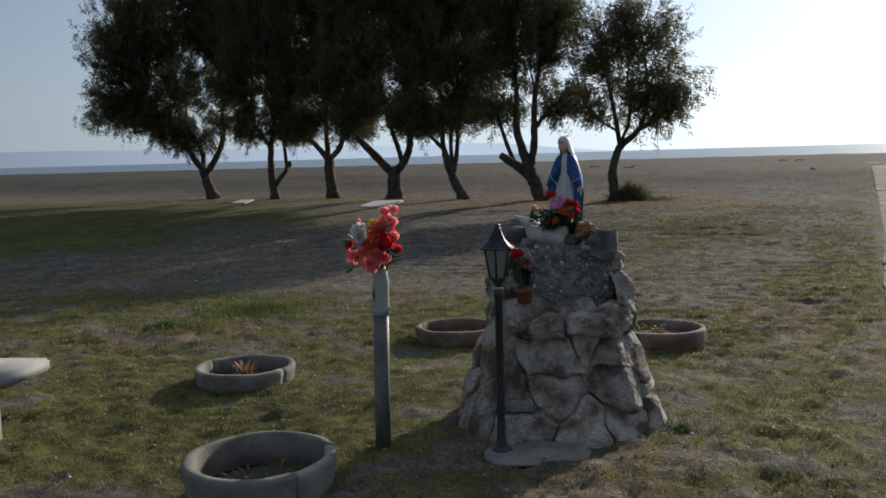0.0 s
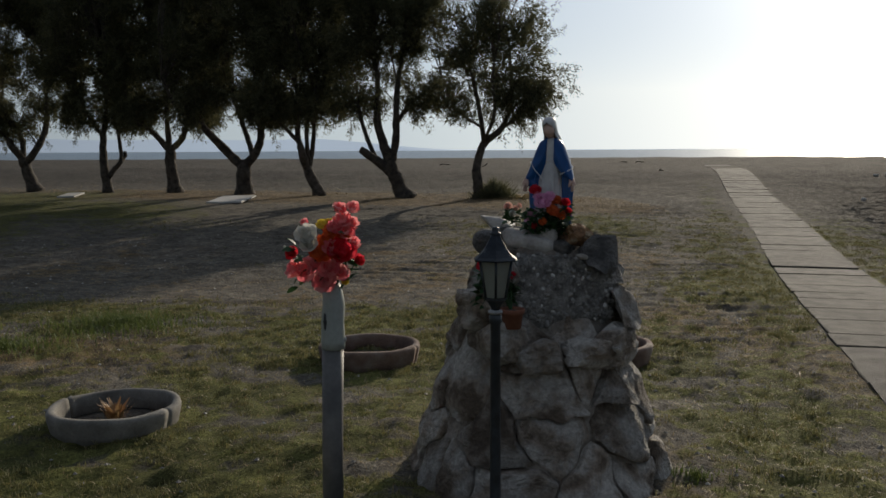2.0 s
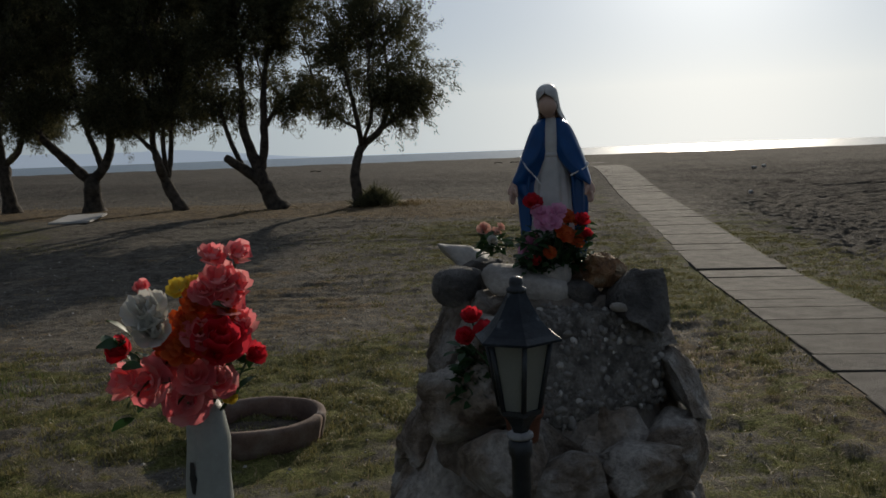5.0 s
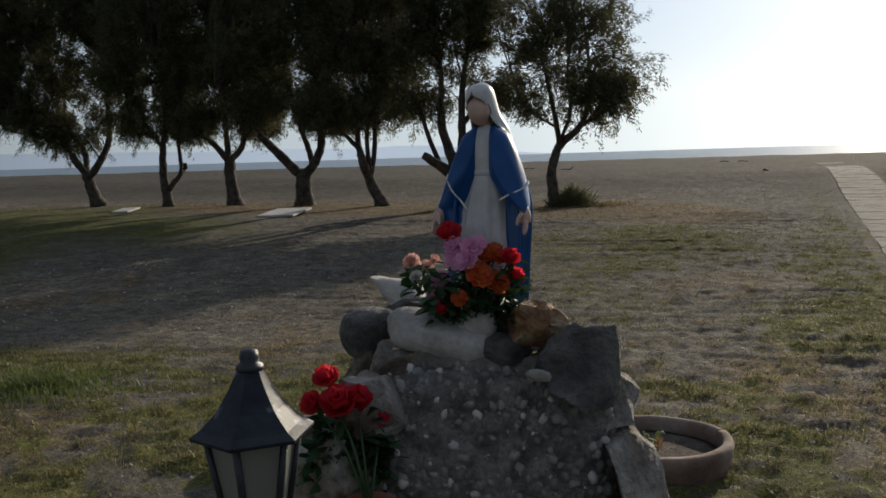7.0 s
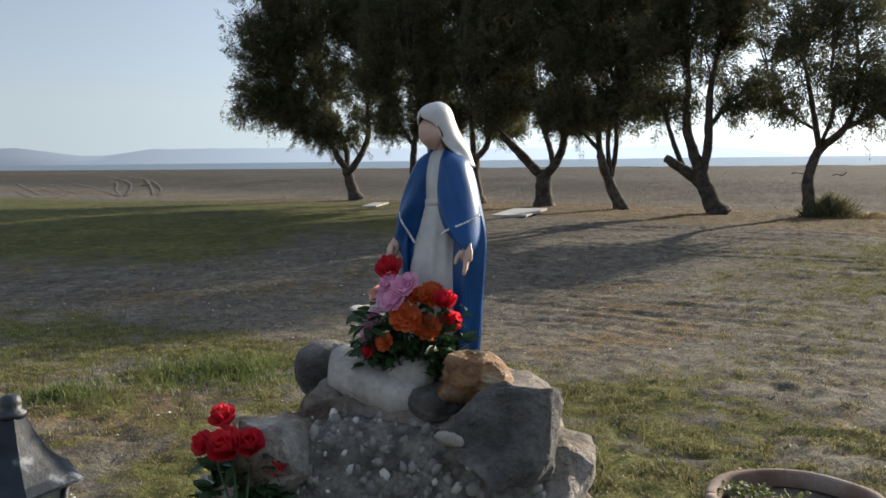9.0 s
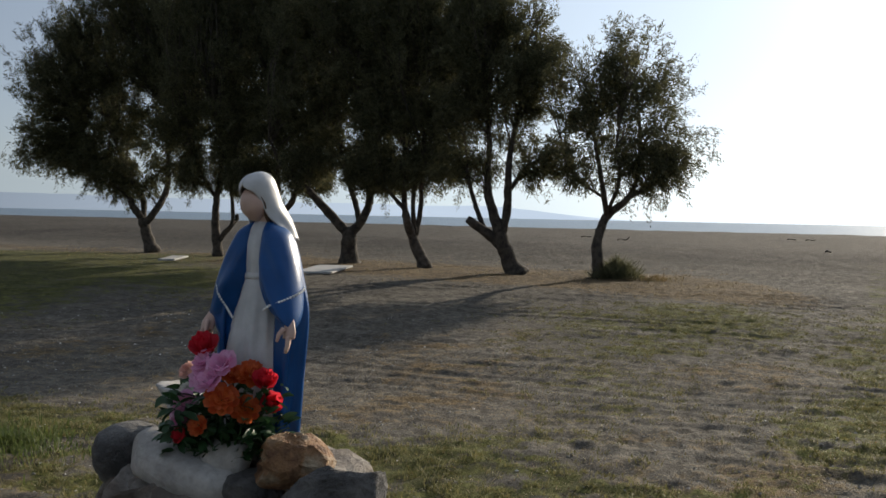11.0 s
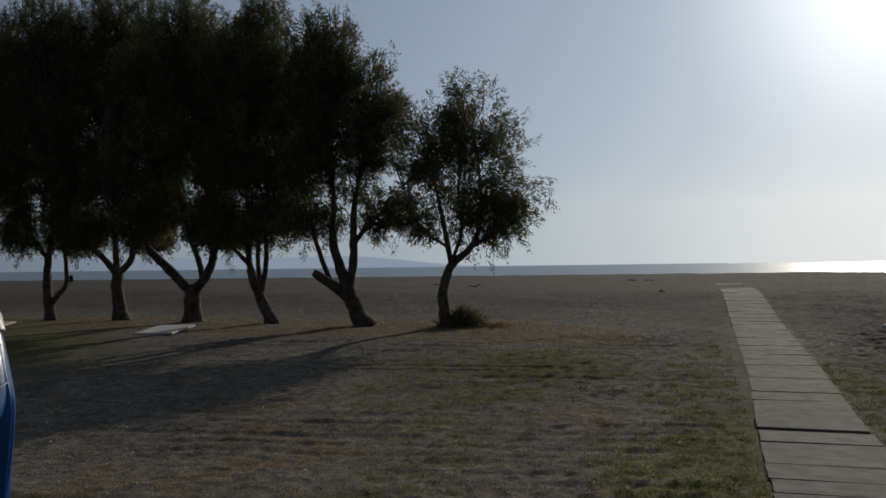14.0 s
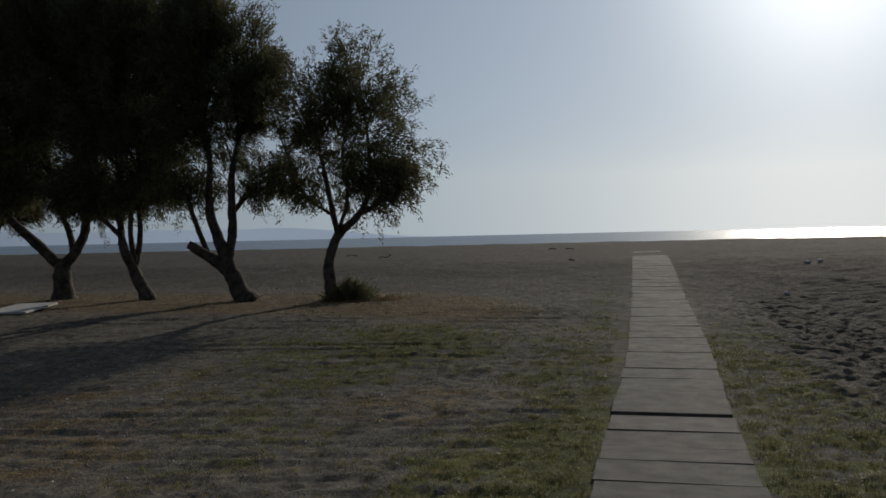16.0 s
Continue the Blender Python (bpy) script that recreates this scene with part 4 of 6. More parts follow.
def build_monument():
    gz = 0.08
    mon = thing("stone_cairn", MON[0], MON[1], gz, "tapering cairn of rough grey limestone set in mortar", "monument")
    bm = bmesh.new()
    rings = []
    for i in range(14):
        z = -0.05 + i * 0.0825
        cx, cy, rx, ry = mon_section(z)
        ring = []
        for k in range(40):
            a = k * 2 * math.pi / 40
            w = -0.044 + 0.02 * noise.noise(Vector((math.cos(a) * 5, math.sin(a) * 5, z * 9)))
            ring.append(bm.verts.new((cx - MON[0] + (rx + w) * math.cos(a), cy - MON[1] + (ry + w) * math.sin(a), z)))
        rings.append(ring)
    for a, c in zip(rings, rings[1:]):
        for k in range(40):
            bm.faces.new((a[k], a[(k + 1) % 40], c[(k + 1) % 40], c[k]))
    last = rings[-1]
    cx, cy, rx, ry = mon_section(1.02)
    for q in range(1, 7):
        f = 1 - q / 7
        ring = []
        for k in range(40):
            a = k * 2 * math.pi / 40
            x, y = cx - MON[0] + rx * 0.9 * f * math.cos(a), cy - MON[1] + ry * 0.9 * f * math.sin(a)
            ring.append(bm.verts.new((x, y, 1.03 + 0.03 * noise.noise(Vector((x * 9, y * 9, 2.0))) + 0.012 * noise.noise(Vector((x * 30, y * 30, 5.0))))))
        for k in range(40):
            bm.faces.new((last[k], last[(k + 1) % 40], ring[(k + 1) % 40], ring[k]))
        last = ring
    bm.faces.new(last)
    part("mortar_core", bm, M["mortar"], mon)
    rnd = random.Random(8)
    span = 2 * math.pi * 0.45
    seeds = []
    for course, (z, wide) in enumerate([(0.06, 0.30), (0.26, 0.34), (0.47, 0.30), (0.66, 0.26), (0.83, 0.24), (0.96, 0.20)]):
        cx, cy, rx, ry = mon_section(z)
        count = round(2 * math.pi * (rx + ry) / 2 / wide)
        turn0 = rnd.uniform(0, 1)
        for k in range(count):
            seeds.append((((k + turn0 + rnd.uniform(-0.42, 0.42)) / count % 1.0) * span, z + rnd.uniform(-0.065, 0.065)))
    for (sx, sz), poly in cells(seeds, span, -0.05, 1.03):
        a = sx / 0.45
        front = math.sin(a) < -0.1 and abs(math.cos(a) - 0.2) < 0.68
        if not (sz > 0.74 and (front or math.cos(a) > 0.55)):
            part("stone", face_stone((sx, sz), poly, rnd), M["limestone"], mon, smooth=False)
    # rough block of pebbly concrete on the upper front
    rb = rock_bm(0.30, 0.16, 0.20, 77, 0.3, 0.12, 4, 5)
    face = part("conglomerate_block", rb, M["conglomerate"], mon, "dark pebble-studded concrete block", at=pose(0.05, -0.065, 0.82, -20, 0, 4))
    r2 = random.Random(5)
    base = rock_bm(0.30, 0.16, 0.20, 77, 0.3, 0.12, 4, 5)
    base.verts.ensure_lookup_table()
    cand = [v.co.copy() for v in base.verts if v.co.y < -0.05 or v.co.x > 0.2]
    base.free()
    pv, pf = [], []
    ico = bmesh.new()
    bmesh.ops.create_icosphere(ico, subdivisions=1, radius=1.0)
    unit = [v.co.copy() for v in ico.verts]
    tri = [tuple(v.index for v in f.verts) for f in ico.faces]
    ico.free()
    for k in range(1900):
        p = r2.choice(cand) * 0.970 + Vector((r2.uniform(-0.014, 0.014), r2.uniform(0.0, 0.006), r2.uniform(-0.014, 0.014)))
        q = r2.choice((0.004, 0.005, 0.006, 0.006, 0.007, 0.009, 0.011, 0.014))
        turn = Euler((r2.uniform(0, 3), r2.uniform(0, 3), r2.uniform(0, 3))).to_matrix()
        n0 = len(pv)
        pv += [tuple(p + turn @ Vector((u.x * q * 1.35, u.y * q * 0.75, u.z * q)) * r2.uniform(0.85, 1.15)) for u in unit]
        pf += [(n0 + i, n0 + j, n0 + m) for i, j, m in tri]
    tagged(part("pebble_studding", mesh_np("pebble_studding", pv, pf, M["pebble"], True), None, face), kind="stuff")
    # dark angular corner stone, and the pale broken stones below it
    part("corner_stone", crag_bm(((0.326, -0.075, 1.085), (0.310, -0.120, 1.095), (0.243, -0.105, 1.092), (0.137, -0.155, 1.035), (0.165, -0.190, 0.975), (0.235, -0.208, 0.932), (0.296, -0.175, 0.905), (0.318, -0.120, 0.915), (0.260, 0.01, 1.03), (0.19, 0.0, 1.02), (0.31, 0.00, 0.92), (0.18, 0.04, 0.92)), 31, 0.015), M["grey_rock"], mon, "dark angular corner stone", smooth=False)
    for points, seed in ((((0.390, -0.045, 0.928), (0.340, -0.075, 0.965), (0.295, -0.095, 0.955), (0.355, -0.130, 0.875), (0.285, -0.150, 0.865), (0.375, 0.06, 0.95), (0.28, 0.08, 0.97), (0.39, -0.02, 0.88), (0.30, 0.05, 0.86)), 61), (((0.335, -0.150, 0.870), (0.285, -0.200, 0.855), (0.400, -0.140, 0.815), (0.425, -0.190, 0.720), (0.370, -0.270, 0.690), (0.300, -0.290, 0.720), (0.39, 0.02, 0.84), (0.30, 0.02, 0.88), (0.41, 0.0, 0.70)), 62)):
        part("stone", crag_bm(points, seed, 0.010), M["limestone"], mon, smooth=False)
    part("stone", rock_bm(0.030, 0.010, 0.014, 71, 0.2, 0.08, 2, 2), M["pale_rock"], mon, at=pose(0.145, -0.180, 1.004, 20, 12, 0))
    for k, (x, y, z, sx, sy, sz, lean, turn) in enumerate([(0.27, -0.24, 0.62, 0.13, 0.10, 0.10, -10, 50), (0.13, -0.31, 0.61, 0.14, 0.09, 0.075, 6, 8), (-0.08, -0.32, 0.60, 0.12, 0.09, 0.080, -4, -8), (-0.24, -0.26, 0.66, 0.11, 0.11, 0.095, 10, 20), (-0.27, -0.14, 0.79, 0.10, 0.12, 0.11, 8, 40), (-0.20, -0.12, 0.92, 0.09, 0.11, 0.09, 6, 0)]):
        part("stone", rock_bm(sx, sy, sz, 80 + k, 0.55, 0.22, 4, 9), M["limestone"], mon, at=pose(x, y, z, -12, lean, turn), smooth=False)
    part("footing", rock_bm(0.30, 0.16, 0.035, 38, 0.6, 0.1, 3, 4), M["concrete"], mon, "thin concrete footing", at=pose(-0.18, -0.68, 0.022, 0, 0, 6))
    return mon


build_monument()


def lone_rock(x, y, z, sx, sy, sz, seed, material, label, rx=0, ry=0, rz=0, square=0.35, rough=0.15, facets=6, sub=4, smooth=True):
    me = mesh_from("rock", rock_bm(sx, sy, sz, seed, square, rough, sub, facets), M[material], smooth)
    ob = new("rock", me)
    ob.matrix_world = pose(x, y, z, rx, ry, rz)
    return tagged(ob, label, "rock", "rocks on top of the cairn")


lone_rock(0.755, 4.694, 1.136, 0.136, 0.074, 0.050, 3, "pale_rock", "large smooth pale rock on the cairn top", 8, 13, -26, 0.3, 0.07, 4)
lone_rock(0.598, 4.815, 1.130, 0.074, 0.080, 0.060, 4, "grey_rock", "rounded grey boulder on the cairn edge", 0, -6, 20, 0.3, 0.06, 2)
slab_rock = new("rock", mesh_from("rock", crag_bm(((-0.080, 0.0, 0.026), (-0.072, -0.045, 0.03), (-0.07, 0.05, 0.026), (0.08, -0.06, 0.0), (0.08, 0.06, 0.0), (0.0, -0.06, -0.035), (0.06, 0.0, -0.045), (-0.05, 0.0, -0.012), (0.02, -0.02, 0.028)), 5, 0.006), M["pale_rock"]))
slab_rock.matrix_world = pose(0.675, 4.990, 1.196, 0, 6, -20)
tagged(slab_rock, "pale slanted slab behind the flowers", "rock", "rocks on top of the cairn")
lone_rock(0.70, 4.95, 1.150, 0.075, 0.08, 0.045, 21, "grey_rock", "grey stone propping the pale slab", 0, 0, 30, 0.5, 0.15, 5)
lone_rock(0.832, 4.672, 1.165, 0.048, 0.04, 0.038, 6, "pale_rock", "small round pale stone below the flowers", 0, 0, 0, 0.2, 0.06, 1)
lone_rock(0.965, 4.645, 1.163, 0.077, 0.062, 0.054, 9, "brown_rock", "broken orange-brown rock beside the statue", 10, 10, 20, 0.45, 0.34, 7, 4, False)
lone_rock(0.885, 4.640, 1.115, 0.055, 0.06, 0.032, 10, "grey_rock", "dark stone wedged under the brown rock", 0, -5, 40, 0.4, 0.2, 6)
lone_rock(0.87, 4.79, 1.150, 0.095, 0.095, 0.05, 12, "grey_rock", "flat grey stone bearing the statue", 0, 0, 10, 0.5, 0.1, 3)


# ---- statue: one plain figure ----
def build_statue():
    bm = bmesh.new()
    mats = [M["statue_blue"], M["statue_white"], M["statue_skin"], M["statue_hair"]]

    def use(start, index):
        for f in list(bm.faces)[start:]:
            f.material_index = index

    def count():
        return len(bm.faces)

    def loft(rings, closed=True):
        """Skin over rings of points, capped at both ends when the rings are closed."""
        rows = [[bm.verts.new(p) for p in ring] for ring in rings]
        n = len(rows[0])
        for a, c in zip(rows, rows[1:]):
            for k in range(n if closed else n - 1):
                bm.faces.new((a[k], a[(k + 1) % n], c[(k + 1) % n], c[k]))
        if closed:
            bm.faces.new(list(reversed(rows[0])))
            bm.faces.new(rows[-1])
        return rows

    def sheet(outer, thick):
        """An open curtain of rows of points, given thickness towards its axis."""
        inner = [[Vector(p) - Vector((p[0], p[1], 0)).normalized() * thick for p in row] for row in outer]
        a, b = loft(outer, False), loft(inner, False)
        last = len(a[0]) - 1
        for i in range(len(a) - 1):
            for k in (0, last):
                bm.faces.new((a[i][k], a[i + 1][k], b[i + 1][k], b[i][k]))
        for i in (0, len(a) - 1):
            for k in range(last):
                bm.faces.new((a[i][k], a[i][k + 1], b[i][k + 1], b[i][k]))

    # white robe: narrow waist, soft upright folds in the skirt
    n0 = count()
    rings = []
    for z, rx, ry in glide([(0.0, 0.070, 0.050), (0.05, 0.070, 0.050), (0.14, 0.066, 0.047), (0.22, 0.056, 0.042), (0.28, 0.043, 0.036), (0.308, 0.037, 0.033), (0.33, 0.039, 0.034), (0.365, 0.043, 0.035), (0.395, 0.036, 0.030), (0.412, 0.022, 0.022)], 5):
        deep = 0.075 * (1 - step(0.16, 0.31, z)) + 0.012
        ring = []
        for k in range(72):
            t = 2 * math.pi * k / 72
            f = 1 + deep * (math.sin(t * 14 + 1.2 * math.sin(z * 11)) * 0.6 + math.sin(t * 9 + z * 6) * 0.4)
            ring.append((rx * f * math.cos(t), ry * f * math.sin(t) - 0.008, z))
        rings.append(ring)
    loft(rings)
    lathe(bm, [(0.0365, 0.300), (0.0395, 0.302), (0.0395, 0.311), (0.0365, 0.313)], 40, 1.0, 0.90)
    for v in list(bm.verts)[-160:]:
        v.co.y -= 0.008
    use(n0, 1)

    # blue mantle down the back and both flanks
    n0 = count()
    rows = []
    for z, rx, ry, gap in glide([(0.0, 0.085, 0.060, 52), (0.05, 0.088, 0.061, 50), (0.12, 0.091, 0.060, 46), (0.19, 0.095, 0.058, 42), (0.25, 0.095, 0.056, 40), (0.30, 0.083, 0.054, 38), (0.345, 0.069, 0.051, 32), (0.378, 0.056, 0.045, 22), (0.400, 0.041, 0.037, 10), (0.412, 0.028, 0.028, 3)], 4):
        deep = 0.062 * (1 - step(0.20, 0.36, z))
        row = []
        for k in range(81):
            t = radians(-90 + gap + (360 - 2 * gap) * k / 80)
            f = 1 + deep * (math.sin(t * 11 + 1.6 * math.sin(z * 8)) + 0.5 * math.sin(t * 19 + 2 * z))
            row.append((rx * f * math.cos(t), ry * f * math.sin(t) + 0.004, z))
        rows.append(row)
    sheet(rows, 0.007)
    use(n0, 0)

    # the mantle's front falls over each arm: rows of (height, inner edge, outer edge, middle y, half depth)
    drapes = {
        1: [(0.412, 0.006, 0.030, -0.004, 0.022), (0.392, 0.006, 0.053, -0.010, 0.033), (0.360, 0.008, 0.069, -0.014, 0.039), (0.325, 0.009, 0.083, -0.017, 0.042), (0.290, 0.017, 0.097, -0.023, 0.042), (0.260, 0.035, 0.106, -0.032, 0.038), (0.238, 0.055, 0.110, -0.040, 0.029), (0.226, 0.074, 0.109, -0.046, 0.019)],
        -1: [(0.412, 0.006, 0.028, -0.004, 0.022), (0.392, 0.008, 0.052, -0.010, 0.033), (0.360, 0.010, 0.067, -0.013, 0.039), (0.325, 0.012, 0.080, -0.015, 0.042), (0.290, 0.016, 0.094, -0.016, 0.042), (0.262, 0.024, 0.108, -0.012, 0.036), (0.240, 0.030, 0.118, -0.010, 0.029), (0.226, 0.032, 0.114, -0.008, 0.022), (0.190, 0.034, 0.088, -0.012, 0.020), (0.150, 0.038, 0.082, -0.006, 0.016), (0.110, 0.046, 0.078, 0.0, 0.008)],
    }
    for s, table in drapes.items():
        n0 = count()
        rings = []
        for z, x0, x1, my, dy in glide(table, 5):
            ring = []
            for k in range(40):
                t = 2 * math.pi * k / 40
                f = 1 + 0.07 * math.sin(t * 6 + z * 40) * (1 - step(0.33, 0.39, z))
                cx, hx = (x0 + x1) / 2, (x1 - x0) / 2
                # lower on the outer side, so that the edge runs slantwise over the wrist
                ring.append((s * (cx + hx * math.copysign(abs(math.cos(t)) ** 0.85, math.cos(t))), my + dy * f * math.sin(t), z - 0.012 * math.cos(t) * (1 - step(0.26, 0.33, z))))
            rings.append(ring)
        loft(rings)
        use(n0, 0)
        # lowered open palm with four fingers and a thumb
        n0 = count()
        wrist = len(bm.verts)
        line = glide([(s * 0.100, -0.030, 0.238, 0.010), (s * 0.106, -0.036, 0.224, 0.011), (s * 0.110, -0.041, 0.208, 0.0145), (s * 0.111, -0.043, 0.196, 0.0135)], 4)
        tube(bm, [q[:3] for q in line], [q[3] for q in line], 14, flat=0.55)
        for k in range(4):
            o = (k - 1.5) * 0.0062
            line = glide([(s * (0.110 + 0.45 * o), -0.043 - 0.75 * o, 0.200, 0.0046), (s * (0.112 + 0.5 * o), -0.046 - 0.8 * o, 0.184, 0.0042), (s * (0.111 + 0.5 * o), -0.050 - 0.8 * o, 0.168 + 0.6 * abs(o), 0.0028)], 3)
            tube(bm, [q[:3] for q in line], [q[3] for q in line], 8)
        line = glide([(s * 0.104, -0.050, 0.214, 0.0052), (s * 0.100, -0.058, 0.203, 0.0045), (s * 0.098, -0.061, 0.190, 0.003)], 3)
        tube(bm, [q[:3] for q in line], [q[3] for q in line], 8)
        for v in list(bm.verts)[wrist:]:
            v.co += Vector((-0.006, -0.012, 0)) if s > 0 else Vector((-0.002, 0.014, 0))
        use(n0, 2)

    # neck and plain head, bowed under the veil
    body = len(bm.verts)
    n0 = count()
    tube(bm, [(0, -0.002, 0.385), (0, -0.008, 0.415), (0, -0.012, 0.44)], [0.024, 0.0165, 0.0165], 18)
    r = bmesh.ops.create_uvsphere(bm, u_segments=28, v_segments=20, radius=1.0)
    for v in r["verts"]:
        p = v.co.copy()
        narrow = 1 - 0.30 * step(0.1, 1.0, -p.z)
        v.co = Vector((p.x * 0.0268 * narrow, p.y * 0.0285 * narrow - 0.0215 - 0.006 * max(-p.z, 0), p.z * 0.034 + 0.455))
    use(n0, 2)
    # dark hair: a thin arch round the face, falling beside the neck
    n0 = count()
    arch = glide([(-0.017, -0.014, 0.408, 0.0036), (-0.0220, -0.020, 0.432, 0.0028), (-0.0262, -0.022, 0.456, 0.0020), (-0.0200, -0.031, 0.482, 0.0018), (0.0, -0.038, 0.492, 0.0018), (0.0200, -0.031, 0.482, 0.0018), (0.0262, -0.022, 0.456, 0.0024), (0.0220, -0.020, 0.432, 0.0036), (0.017, -0.014, 0.408, 0.0036)], 5)
    tube(bm, [q[:3] for q in arch], [q[3] for q in arch], 8)
    use(n0, 3)
    # white veil: a hood with an open front that falls on the shoulders and the back
    n0 = count()
    rows = []
    for z, rx, ry, gap, dy in glide([(0.382, 0.052, 0.056, 74, 0.012), (0.400, 0.045, 0.051, 66, 0.009), (0.420, 0.036, 0.044, 58, 0.004), (0.440, 0.0322, 0.041, 53, 0.000), (0.460, 0.0318, 0.041, 50, -0.003), (0.479, 0.0315, 0.041, 40, -0.005), (0.493, 0.0295, 0.038, 7, -0.005), (0.503, 0.0245, 0.031, 1, -0.005), (0.511, 0.014, 0.018, 0.5, -0.004), (0.513, 0.003, 0.004, 0.2, -0.004)], 4):
        row = []
        for k in range(57):
            t = radians(-90 + gap + (360 - 2 * gap) * k / 56)
            f = 1 + 0.035 * math.sin(t * 7 + z * 30) * (1 - step(0.40, 0.46, z))
            row.append((rx * f * math.cos(t), ry * f * math.sin(t) + dy, z))
        rows.append(row)
    sheet(rows, 0.005)
    use(n0, 1)
    bm.verts.ensure_lookup_table()
    for v in list(bm.verts)[body:]:
        k = step(0.388, 0.430, v.co.z)
        v.co = Vector((0, 0, 0.405)) + Euler((radians(19) * k, radians(-4) * k, radians(-9) * k)).to_matrix() @ (v.co - Vector((0, 0, 0.405)))
    bmesh.ops.recalc_face_normals(bm, faces=bm.faces)
    ob = new("statue", mesh_from("statue", bm, mats))
    ob.matrix_world = STATUE
    tagged(ob, "small painted statue in blue cloak and white veil", "statue")


STATUE = pose(0.868, 4.752, 1.186, -4.5, 0, -26)
build_statue()


def build_rosary():
    ob = new("rosary")
    ob.matrix_world = STATUE
    tagged(ob, "string of small white beads draped over the statue", "beads")
    bm = bmesh.new()
    bmesh.ops.create_icosphere(bm, subdivisions=2, radius=0.0026)
    bead = mesh_from("bead", bm, M["bead"])
    for rows in ([(0.052, -0.066, 0.246), (0.072, -0.070, 0.256), (0.091, -0.056, 0.266), (0.101, -0.028, 0.279), (0.0945, -0.002, 0.287)], [(-0.090, -0.020, 0.304), (-0.082, -0.044, 0.292), (-0.068, -0.054, 0.268), (-0.046, -0.054, 0.244), (-0.034, -0.050, 0.226)]):
        for q in glide(rows, 5):
            part("bead", bead, None, ob, at=Matrix.Translation(q))


build_rosary()


# ---- flowers ----
def flower_mesh(name, material, radius, petals=9, layers=3, cup=0.5, seed=0, ruffle=0.25):
    """Petals in layers, each a small bent sheet."""
    rnd = random.Random(seed)
    bm = bmesh.new()
    for lay in range(layers):
        size = radius * (1 - 0.26 * lay)
        lift = cup * (0.5 + 0.55 * lay)
        for k in range(petals):
            a = (k + 0.5 * lay + rnd.uniform(-0.2, 0.2)) * 2 * math.pi / petals
            wide = size * 2.6 / petals * 2.1
            rows = []
            for i, (f, w) in enumerate(((0.08, 0.35), (0.45, 0.9), (0.8, 1.0), (1.0, 0.62))):
                h = size * (lift * f + 0.25 * lift * f * f) + radius * ruffle * rnd.uniform(-0.3, 0.3) * f
                out = size * f * (1 - 0.3 * lift * f)
                ring = []
                for sgn in (-1, 0, 1):
                    dx = wide * 0.5 * w * sgn
                    ring.append(bm.verts.new((out * math.cos(a) - dx * math.sin(a), out * math.sin(a) + dx * math.cos(a), h + radius * 0.12 * abs(sgn) + radius * ruffle * rnd.uniform(-0.18, 0.18) * f)))
                rows.append(ring)
            for p, q in zip(rows, rows[1:]):
                for i in range(2):
                    bm.faces.new((p[i], p[i + 1], q[i + 1], q[i]))
    return mesh_from(name, bm, material)


def leaf_mesh(name, material, length, width, seed=0):
    rnd = random.Random(seed)
    bm = bmesh.new()
    rows = []
    for f, w in ((0.0, 0.15), (0.3, 0.9), (0.6, 1.0), (0.85, 0.55), (1.0, 0.06)):
        z = 0.35 * length * f - 0.4 * length * f * f
        rows.append([bm.verts.new((s * width * 0.5 * w, length * f, z + 0.12 * width * abs(s))) for s in (-1, 0, 1)])
    for p, q in zip(rows, rows[1:]):
        for i in range(2):
            bm.faces.new((p[i], p[i + 1], q[i + 1], q[i]))
    return mesh_from(name, bm, material)


def aim(p, d, roll=0.0, s=1.0):
    """A pose at p whose z looks along d."""
    return Matrix.Translation(p) @ Vector(d).to_track_quat("Z", "Y").to_matrix().to_4x4() @ pose(0, 0, 0, 0, 0, roll) @ Matrix.Diagonal((s, s, s, 1))


def bouquet(name, at, label, heads, leaves, leaf_size, seed, big=1.05, squeeze=0.9, stem_to=(0, 0, 0)):
    """heads: (mesh, x, y, z, size). Each head has a stem; leaves fill in round them."""
    rnd = random.Random(seed)
    ob = thing(name, *at, label, "flowers")
    mid = Vector(stem_to) + Vector((0, 0, 0.02))
    for me, x, y, z, s in heads:
        p = Vector((x, y, z))
        d = (p - mid).normalized() + Vector((rnd.uniform(-0.3, 0.3), rnd.uniform(-1.3, -0.7), rnd.uniform(-0.3, 0.2)))
        x, z = x * squeeze, z * 0.95
        p = Vector((x, y, z))
        part(me.name.split(".")[0], me, None, ob, at=aim(p, d, rnd.uniform(0, 360), s * big))
        bm = bmesh.new()
        tube(bm, [stem_to, (mid + p) / 2 + Vector((rnd.uniform(-0.01, 0.01), 0, 0)), p], [0.003, 0.0025, 0.002], 5)
        part("stem", bm, M["green_leaf"], ob)
    lm = leaf_mesh("leaf", M["green_leaf"], leaf_size, leaf_size * 0.42, seed)
    xs = [h[1] for h in heads]
    ys = [h[2] for h in heads]
    zs = [h[3] for h in heads]
    lo, hi = Vector((min(xs), min(ys), 0.0)), Vector((max(xs), max(ys), max(zs)))
    for k in range(leaves):
        p = Vector((rnd.uniform(lo.x - 0.015, hi.x + 0.015), rnd.uniform(lo.y, hi.y) + 0.004, hi.z * rnd.triangular(0.0, 0.75, 0.25)))
        part("leaf", lm, None, ob, at=Matrix.Translation(p) @ Euler((rnd.uniform(-0.6, 1.0), rnd.uniform(-0.8, 0.8), rnd.uniform(0, 6.28))).to_matrix().to_4x4())
    return ob


